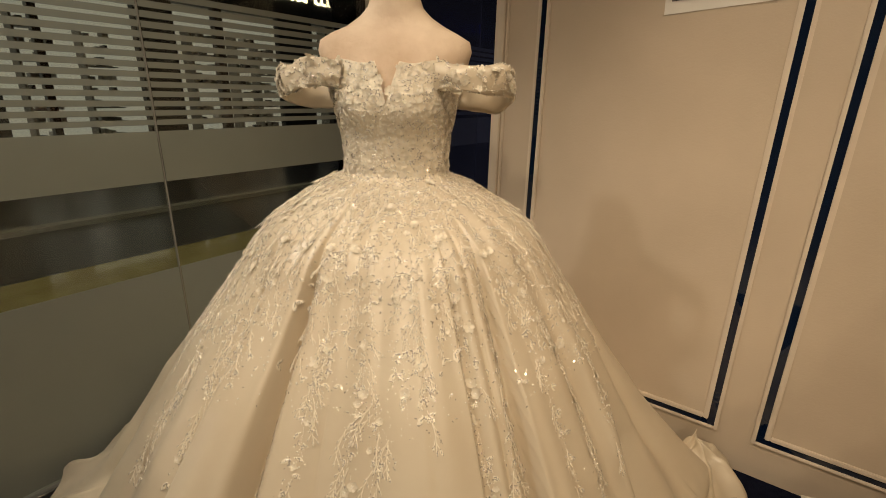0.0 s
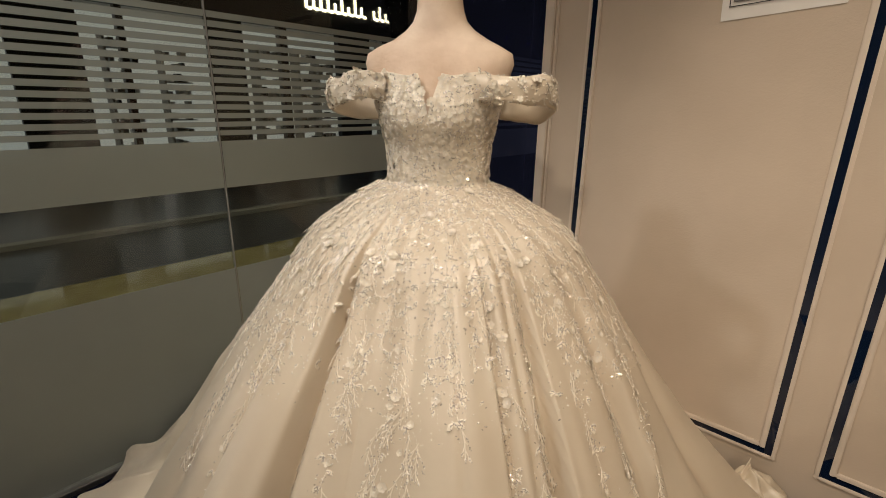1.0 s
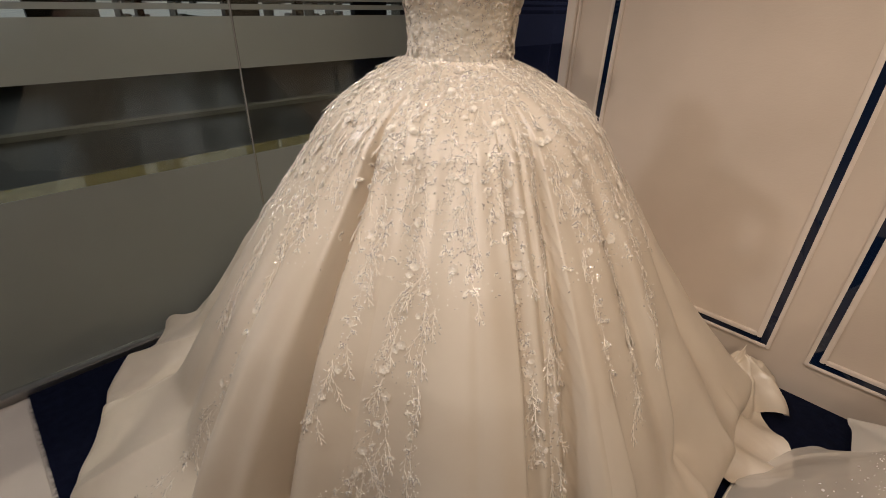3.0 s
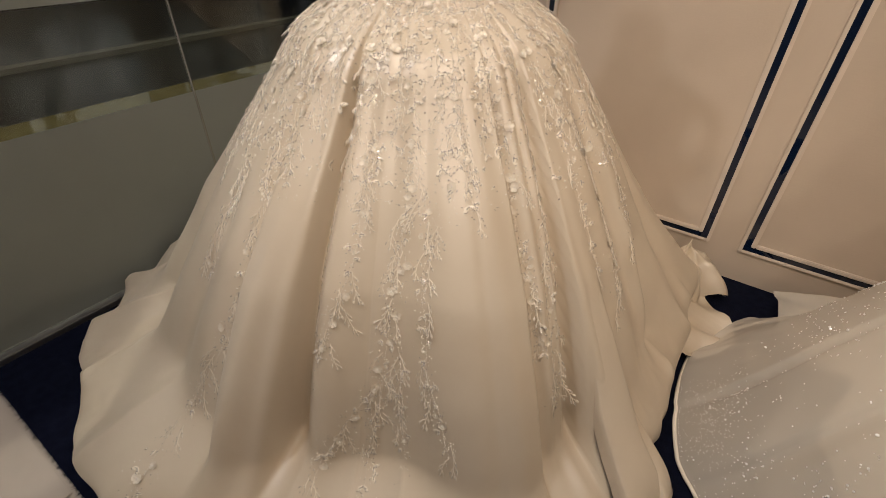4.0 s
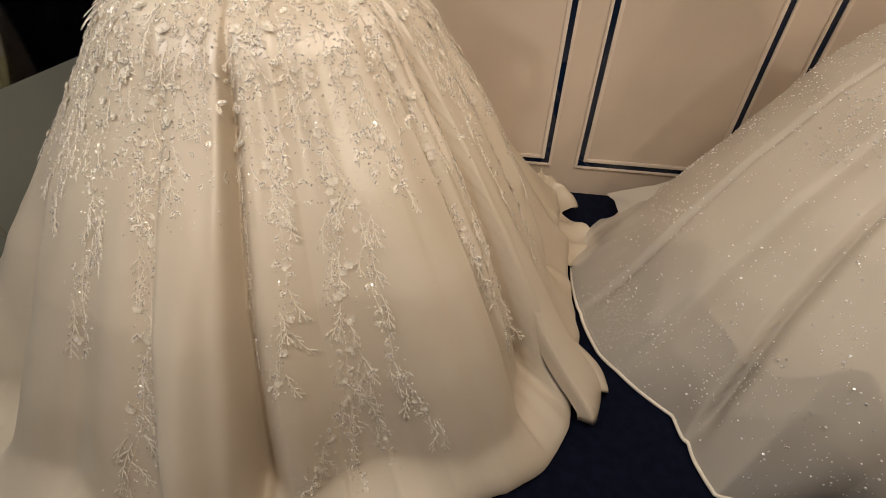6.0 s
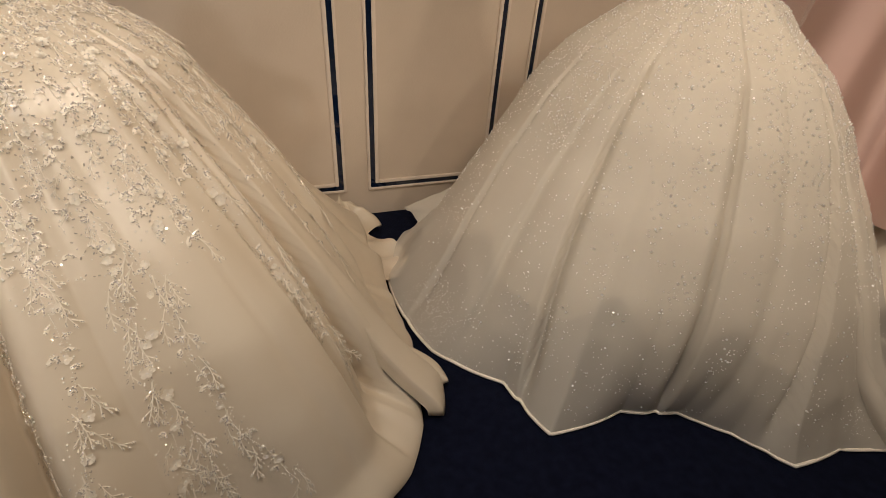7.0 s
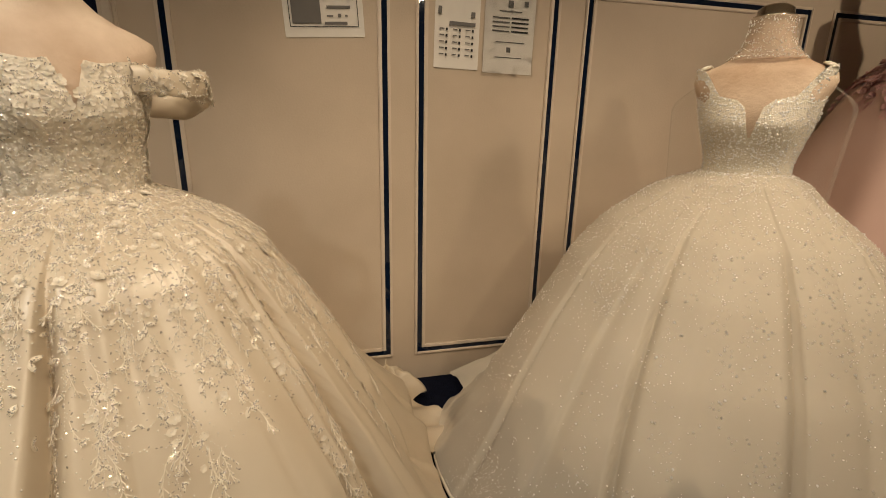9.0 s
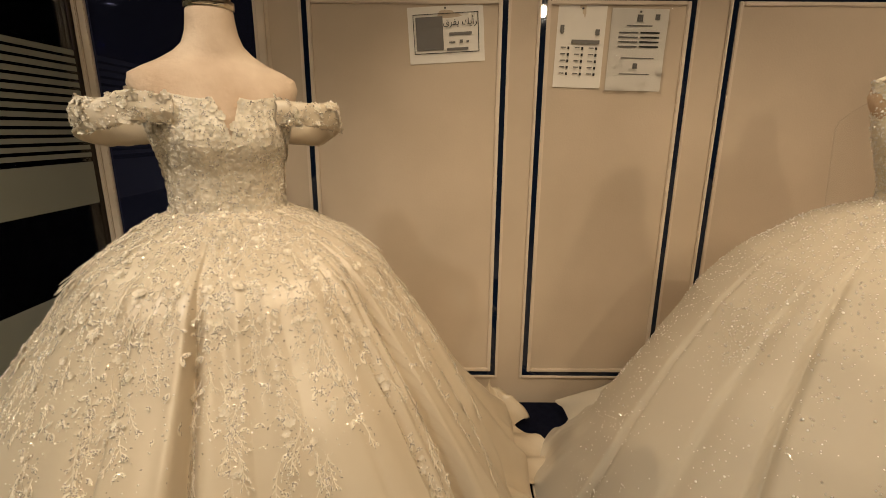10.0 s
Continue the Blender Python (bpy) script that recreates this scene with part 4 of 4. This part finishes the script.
for k in range(240):
    d = rng.uniform(-95, 95)
    z = 1.555 - (0.13 + 0.13 * (0.5 + 0.5 * math.sin(math.radians(d) * 7))) * rng.random()
    p, n = normal_of(place3, d, z)
    if rng.random() < 0.65:
        put(PINKFLOWERS[k % 3], "lace_flower", blush_skirt, p, n, DOWN, rng.uniform(0, 6), rng.uniform(0.6, 1.1))
    else:
        put(PINKSPRIGS[k % 3], "lace_sprig", blush_skirt, p, n, DOWN, rng.uniform(-0.8, 0.8), rng.uniform(0.6, 1.0))


# ---- the shop ----
GX = -1.71
slab("floor", (-1.80, -6.2, -0.12), (4.6, 0.0, -0.012), TILE)["kind"] = "structure"
tagged(bpy.data.objects["floor"], "cream polished tile floor of the shop", "floor", kind="structure")
tile_box = box((0, 0, -0.011), (0.596, 0.596, -0.004), 0.002)
tile_mesh = bpy.data.meshes.new("floor_tile")
tile_box.to_mesh(tile_mesh)
tile_box.free()
tile_mesh.materials.append(TILE)
for i in range(7):
    for j in range(4):
        under(new("floor_tile", tile_mesh), bpy.data.objects["floor"]).location = (-1.672 + 0.6 * i, -1.93 - 0.6 * (j + 1) + 0.01, 0)
carpet_bm = box((-1.682, -1.912, -0.011), (4.5, -0.002, 0.0))
tagged(solid("carpet", carpet_bm, CARPET), "dark navy cut-pile carpet under the gowns", "carpet", kind="structure")
# frayed pile along the cut edge of the carpet
fray = []
for k in range(1500):
    x, y = (-1.68 + rng.random() * 2.4, -1.912) if rng.random() < 0.75 else (-1.682, -1.9 + rng.random() * 1.6)
    a, l = rng.uniform(0, 6.28), rng.uniform(0.004, 0.016)
    fray.append((np.array([(x - 0.0012, y, 0), (x + 0.0012, y, 0), (x + l * math.cos(a), y - abs(l * math.sin(a)), rng.uniform(0.0, 0.004))]), [(0, 1, 2)]))
tagged(new("carpet_pile", merged("carpet_pile", fray, CARPET)), "loose navy fibres along the cut carpet edge", "carpet", kind="stuff")

wall = tagged(slab("wall_north", (-1.0, 0.0, -0.1), (4.6, 0.15, CEIL), WALL), "beige wallcovering with framed panels", "wall", kind="structure")
tagged(slab("wall_corner", (-1.80, 0.03, -0.1), (-1.0, 0.15, CEIL), WALL), "wall behind the navy mirror", "wall", kind="structure")
tagged(slab("wall_east", (4.5, -6.2, -0.1), (4.6, 0.0, CEIL), ROOMWALL), "plain beige shop wall", "wall", kind="structure")
tagged(slab("wall_south", (-1.80, -6.3, -0.1), (4.6, -6.2, CEIL), ROOMWALL), "plain beige shop wall", "wall", kind="structure")
tagged(slab("ceiling", (-1.80, -6.3, CEIL), (4.6, 0.15, CEIL + 0.1), CEILING), "plain painted ceiling with downlights", "ceiling", kind="structure")


def frame_bar(name, lo, hi, mat, parent, bevel=0.003):
    return slab(name, lo, hi, mat, parent, "", bevel)


def wall_panel(x0, x1, z0, z1):
    """A framed panel: two cream mouldings with a strip of navy glass between them."""
    thing = tagged(new("wall_panel"), "beige panel framed by cream moulding and a navy glass strip", "wall panel", "framed wall panels", "structure")
    for inset, width, depth, mat, name in ((0.0, 0.012, 0.010, MOULD, "outer_moulding"), (0.012, 0.022, 0.004, NAVYGLASS, "glass_strip"), (0.034, 0.016, 0.012, MOULD, "inner_moulding")):
        a, b, c, d = x0 + inset, x1 - inset, z0 + inset, z1 - inset
        bev = 0.0 if mat is NAVYGLASS else 0.003
        frame_bar(name, (a, -depth, c), (a + width, 0.001, d), mat, thing, bev)
        frame_bar(name, (b - width, -depth, c), (b, 0.001, d), mat, thing, bev)
        frame_bar(name, (a + width, -depth, c), (b - width, 0.001, c + width), mat, thing, bev)
        frame_bar(name, (a + width, -depth, d - width), (b - width, 0.001, d), mat, thing, bev)
    frame_bar("field", (x0 + 0.05, -0.003, z0 + 0.05), (x1 - 0.05, 0.001, z1 - 0.05), WALL, thing, 0.0)
    return thing


for x0, x1 in ((-0.824, 0.008), (0.112, 0.739), (0.856, 2.085), (2.215, 3.2)):
    wall_panel(x0, x1, 0.133, 1.79)

mirror = tagged(new("mirror_panel"), "tall dark navy mirror glass between cream mouldings in the corner", "mirror panel", kind="structure")
slab("glass", (-1.662, 0.0, 0.0), (-1.0, 0.012, CEIL), MIRRORNAVY, mirror)
for lo, hi in (((-1.0, -0.012, 0), (-0.985, 0.001, CEIL)), ((-0.985, -0.020, 0), (-0.955, 0.001, CEIL)), ((-0.955, -0.008, 0), (-0.942, 0.001, CEIL)), ((-1.682, -0.014, 0), (-1.652, 0.001, CEIL)), ((-1.70, -0.02, 0), (-1.682, 0.001, CEIL))):
    slab("moulding", lo, hi, MOULD, mirror, "", 0.003)

# ---- the shop window ----
window = tagged(new("window_1"), "full-height shop glass with frosted bands and stripes", "shop window", kind="structure")
for y0, y1 in ((-1.0, -0.03), (-2.6, -1.004), (-4.2, -2.604), (-6.2, -4.204)):
    pane = slab("pane", (GX - 0.010, y0, 0.02), (GX, y1, CEIL), GLASS, window, "", 0.001)
    pane.visible_shadow = False
    for lo, hi, mat, name in ((0.03, 0.645, FROST, "frosted_band"), (0.960, 1.130, STRIPE, "frosted_band")):
        slab(name, (GX + 0.0005, y0 + 0.002, lo), (GX + 0.0012, y1 - 0.002, hi), mat, pane, "grey frosted film")
    for k in range(14):
        z = 1.150 + 0.030 * k
        tall = 0.0175 + 0.0002 * k
        slab("stripe", (GX + 0.0005, y0 + 0.002, z), (GX + 0.0012, y1 - 0.002, z + tall), STRIPE, pane, "frosted film stripe")
    slab("seam", (GX - 0.010, y0 - 0.004, 0.02), (GX + 0.002, y0, CEIL), SEAL, window, "silicone joint")
slab("sill_channel", (GX - 0.03, -6.2, -0.01), (GX + 0.026, -0.02, 0.022), STEEL, window, "scuffed metal floor channel", 0.003)
slab("end_frame", (GX - 0.03, -0.03, 0.0), (GX + 0.008, 0.03, CEIL), BRONZE, window, "dark bronze end frame", 0.002)

# ---- notices on the wall ----


def paper_sheet(name, w, h, seed, curl=0.012):
    """A sheet of paper, pinned at the top, that lifts a little at its lower edge."""
    verts, n, m = [], 10, 12
    for i in range(m):
        for j in range(n):
            u, v = j / (n - 1), i / (m - 1)
            lift = curl * (1 - v) ** 2 * (0.4 + 0.6 * abs(2 * u - 1)) + 0.002 * noise.noise((u * 3, v * 3, seed))
            verts.append(((u - 0.5) * w, -0.003 - lift, (v - 0.5) * h))
    faces = grid_faces(m, n, False)
    me = mesh_of(name, verts, faces, PAPER)
    return me


def bar(name, x0, x1, z0, z1, parent, mat=INKGREY, off=-0.0185):
    v = [(x0, off, z0), (x1, off, z0), (x1, off, z1), (x0, off, z1), (x0, off + 0.0008, z0), (x1, off + 0.0008, z0), (x1, off + 0.0008, z1), (x0, off + 0.0008, z1)]
    return part(name, mesh_of(name, v, [(0, 1, 2, 3), (7, 6, 5, 4), (0, 4, 5, 1), (1, 5, 6, 2), (2, 6, 7, 3), (3, 7, 4, 0)], mat, False), parent)


def notice(x, z, w, h, lean, label, seed, curl):
    thing = tagged(new("wall_notice"), label, "notice", "notices on the wall")
    part("sheet", paper_sheet("sheet", w, h, seed, curl), thing)
    pin = lathe("pin", [(0.0, -0.002), (0.004, -0.001), (0.004, 0.001), (0.0015, 0.004)], INKGREY, 10)
    ob = part("pin", pin, thing)
    ob.matrix_local = pose(0, -0.006, h * 0.46, 90)
    thing.matrix_world = pose(x, -0.001, z, 0, lean, 0)
    return thing


def lettering(text, size, parent, x, z, mat, off=-0.0155):
    cu = bpy.data.curves.new("lettering", "FONT")
    cu.body, cu.size, cu.align_x, cu.extrude = text, size, "CENTER", 0.0003
    tmp = new("lettering", cu)
    me = bpy.data.meshes.new_from_object(tmp.evaluated_get(bpy.context.evaluated_depsgraph_get()))
    bpy.data.objects.remove(tmp)
    me.materials.clear()
    me.materials.append(mat)
    ob = part("lettering", me, parent)
    ob.matrix_local = pose(x, off, z, 90)
    return ob


n0 = notice(-0.245, 1.631, 0.297, 0.208, -3.4, "white landscape feedback notice with black lettering", 1.0, 0.003)
F = -0.0085
for a in ((-0.128, 0.128, 0.074, 0.0765), (-0.128, 0.128, -0.0685, -0.066), (-0.128, -0.1255, -0.0685, 0.0765), (0.1255, 0.128, -0.0685, 0.0765)):
    bar("frame_line", *a, n0, INK, F)
bar("code_block", -0.118, -0.012, -0.056, 0.066, n0, INKGREY, F)
lettering("\ufed5\ufeae\ufed4\ufef3 \ufeda\ufef3\ufe83\ufead", 0.033, n0, 0.056, 0.032, INK, F)
for a in ((0.012, 0.10, -0.004, 0.006), (0.010, 0.034, -0.033, -0.027), (0.052, 0.064, -0.034, -0.022), (0.078, 0.088, -0.032, -0.026), (0.0, 0.085, -0.060, -0.050)):
    bar("text_line", *a, n0, INKGREY, F)

n1 = notice(0.283, 1.588, 0.190, 0.305, 1.5, "white portrait notice with a dark heading and small pictograms", 5.0, 0.005)
G = -0.0100
bar("heading_bar", -0.035, 0.075, 0.012, 0.026, n1, INKGREY, G)
bar("emblem", 0.055, 0.072, 0.045, 0.066, n1, INKGREY, G)
bar("emblem", -0.083, -0.068, 0.050, 0.078, n1, INKGREY, G)
for r in range(5):
    for c in range(3):
        x, z = -0.075 + 0.055 * c, -0.005 - 0.024 * r
        bar("text_line", x, x + 0.020, z, z + 0.004, n1, INKGREY, G)
        bar("pictogram", x + 0.026, x + 0.034, z - 0.005, z + 0.005, n1, INK, G)

n2 = notice(0.510, 1.577, 0.222, 0.305, 1.0, "printed certificate in a clear plastic sleeve", 9.0, 0.002)
G = -0.0068
for r in range(4):
    z = 0.062 - 0.017 * r
    bar("text_line", -0.078, -0.002, z, z + 0.005, n2, INKGREY, G)
    bar("text_line", 0.006, 0.082, z, z + 0.006, n2, INK, G)
for a in ((-0.012, 0.010, 0.105, 0.130), (-0.010, 0.008, -0.068, -0.048), (0.058, 0.076, 0.112, 0.132), (-0.05, 0.05, 0.088, 0.092), (-0.06, 0.07, -0.03, -0.027), (-0.06, 0.06, -0.09, -0.087)):
    bar("text_line", *a, n2, INKGREY, G)
sleeve_v = []
for i in range(34):
    for j in range(26):
        u, v = j / 25, i / 33
        sleeve_v.append(((u - 0.5) * 0.236, -0.0095 - 0.003 * noise.noise((u * 7, v * 7, 3.0)) - 0.002 * abs(noise.noise((u * 15, v * 15, 8.0))), (v - 0.5) * 0.318))
part("plastic_sleeve", mesh_of("plastic_sleeve", sleeve_v, grid_faces(34, 26, False), PLASTIC), n2, "wrinkled clear plastic sleeve")

# ---- downlights in the ceiling, out of view, one for each spot and added fill ----
for x, y, *_ in SPOTS:
    light = tagged(new("downlight"), "round recessed ceiling downlight with a white ring, out of view, some added as fill", "ceiling light", "ceiling downlights")
    part("ring", lathe("ring", [(0.052, 0.0), (0.070, -0.004), (0.074, -0.001), (0.074, 0.002)], MOULD), light)
    part("lens", lathe("lens", [(0.001, -0.001), (0.05, -0.001)], LAMPGLOW), light, "glowing lens")
    light.location = (x, y, CEIL - 0.004)

# ---- the mall beyond the glass ----
tagged(slab("mall_floor", (-16, -16, -0.2), (-1.80, 10, -0.02), MALLFLOOR), "dark polished granite mall floor", "floor", kind="structure")
tagged(slab("floor_band", (-4.05, -16, -0.019), (-2.2, 10, -0.012), MALLMARBLE), "yellowish polished marble band in the mall floor", "floor", kind="structure")
tagged(slab("floor_trim", (-5.55, -16, -0.019), (-5.42, 10, 0.03), MALLWALL), "pale stone kerb along the mall", "kerb", kind="structure")
tagged(slab("mall_ceiling", (-8.8, -16, 4.2), (-1.80, 10, 4.4), MALLWALL), "dim mall ceiling", "ceiling", kind="structure")
tagged(slab("wall_mall_north", (-16, 9.8, -0.2), (-1.8, 10, 4.3), MALLWALL), "stone wall at the end of the mall", "wall", kind="structure")
tagged(slab("wall_mall_south", (-16, -16, -0.2), (-1.8, -15.8, 4.3), MALLWALL), "stone wall at the end of the mall", "wall", kind="structure")
tagged(slab("wall_over_window", (-1.80, -15.8, CEIL), (-1.70, 9.8, 4.3), MALLDARK), "dark fascia over the shop window", "wall", kind="structure")
tagged(slab("wall_beside", (-1.80, 0.15, -0.2), (-1.70, 9.8, CEIL), MALLDARK), "dark front of the next shop", "wall", kind="structure")
# flat glowing slab, no lamp; it replaces the far shop's lit room
tagged(slab("backdrop", (-14.2, -15.8, -0.2), (-14.0, 9.8, 3.3), SHOPGLOW), "plain glowing slab in place of the lit interior of the far shop", "backdrop", kind="structure")
tagged(slab("far_shop_ceiling", (-14.0, -15.8, 3.3), (-9.15, 9.8, 3.4), CEILING), "ceiling of the far shop", "ceiling", kind="structure")
front = tagged(new("shopfront"), "lit shopfront across the mall with dark frames", "shopfront", kind="structure")
slab("plinth", (-9.1, -15.8, -0.02), (-8.9, 9.8, 0.45), MALLDARK, front, "dark stone plinth", 0.01)
slab("fascia", (-9.15, -15.8, 2.7), (-8.85, 9.8, 4.2), MALLDARK, front, "dark sign fascia", 0.01)
for k in range(19):
    y = -15.6 + 1.35 * k
    wide = (0.10, 0.62, 0.16, 0.85)[k % 4]
    slab("post", (-9.08, y, 0.45), (-8.92, y + wide, 2.7), MALLDARK if k % 2 else BRONZE, front, "", 0.005)
    slab("rail", (-9.03, y + wide, 1.02), (-8.97, y + 1.35, 1.06), STEEL, front, "", 0.004)
    stock = tagged(new("display_stand"), "dark shelving with goods seen in the far shop", "shelf", "far shop shelves")
    deep = (-11.0, -12.2, -10.4)[k % 3]
    for q in range(8):
        z = 0.3 + 0.28 * q
        slab("shelf", (deep - 0.4, y + 0.3, z), (deep, y + 0.62 + 0.25 * ((k * 7) % 3), z + 0.02), MALLWALL, stock)
        for g in range(3):
            if rng.random() < 0.75:
                gy = y + 0.34 + 0.17 * g + rng.uniform(0, 0.05)
                slab("goods", (deep - 0.3, gy, z + 0.02), (deep - 0.05, gy + rng.uniform(0.05, 0.12), z + rng.uniform(0.08, 0.22)), (MALLWALL, STEEL, MALLDARK, PAPER)[rng.integers(4)], stock)
    slab("side", (deep - 0.4, y + 0.26, -0.02), (deep, y + 0.30, 2.5), MALLWALL, stock)
# the glowing sign on the fascia, as plain strokes
sign = tagged(new("shop_sign"), "warm backlit sign strokes on the dark fascia", "sign")
sx = -8.848
for k in range(16):
    y = 3.85 + 0.17 * k
    h = (0.16, 0.36, 0.20, 0.46, 0.18, 0.28)[k % 6]
    if k == 9:
        continue
    slab("stroke", (sx, y, 3.08), (sx + 0.03, y + 0.06, 3.08 + h), SIGNGLOW, sign, "", 0.008)
    slab("stroke", (sx, y + 0.061, 3.06), (sx + 0.03, y + 0.15, 3.12), SIGNGLOW, sign, "", 0.008)
for k in range(24):
    lamp_ = tagged(new("downlight"), "small bright ceiling downlight in the mall", "ceiling light", "mall downlights")
    part("lens", lathe("mall_lens", [(0.001, 0), (0.07, 0), (0.08, 0.008)], LAMPGLOW, 16), lamp_)
    lamp_.location = (-11.6, -6.0 + 1.1 * k, 3.292) if k < 14 else (-3.4 - 1.9 * (k % 2), -9.0 + 1.7 * (k - 14), 4.192)
blue = tagged(new("shop_sign"), "blue glowing sign strokes on a dark fascia", "sign")
part("emblem", lathe("emblem", [(0.001, 0.0), (0.17, 0.0), (0.17, 0.03), (0.001, 0.03)], BLUEGLOW, 24), blue).matrix_local = pose(-8.85, -10.3, 3.3, 0, 90, 0)
for k in range(10):
    y = -11.0 - 0.19 * k
    slab("stroke", (-8.848, y - 0.05, 3.18), (-8.82, y, 3.30 + (0.16 if k % 3 == 0 else 0.0)), BLUEGLOW, blue, "", 0.004)
    slab("stroke", (-8.848, y - 0.14, 3.18), (-8.82, y - 0.052, 3.22), BLUEGLOW, blue, "", 0.004)
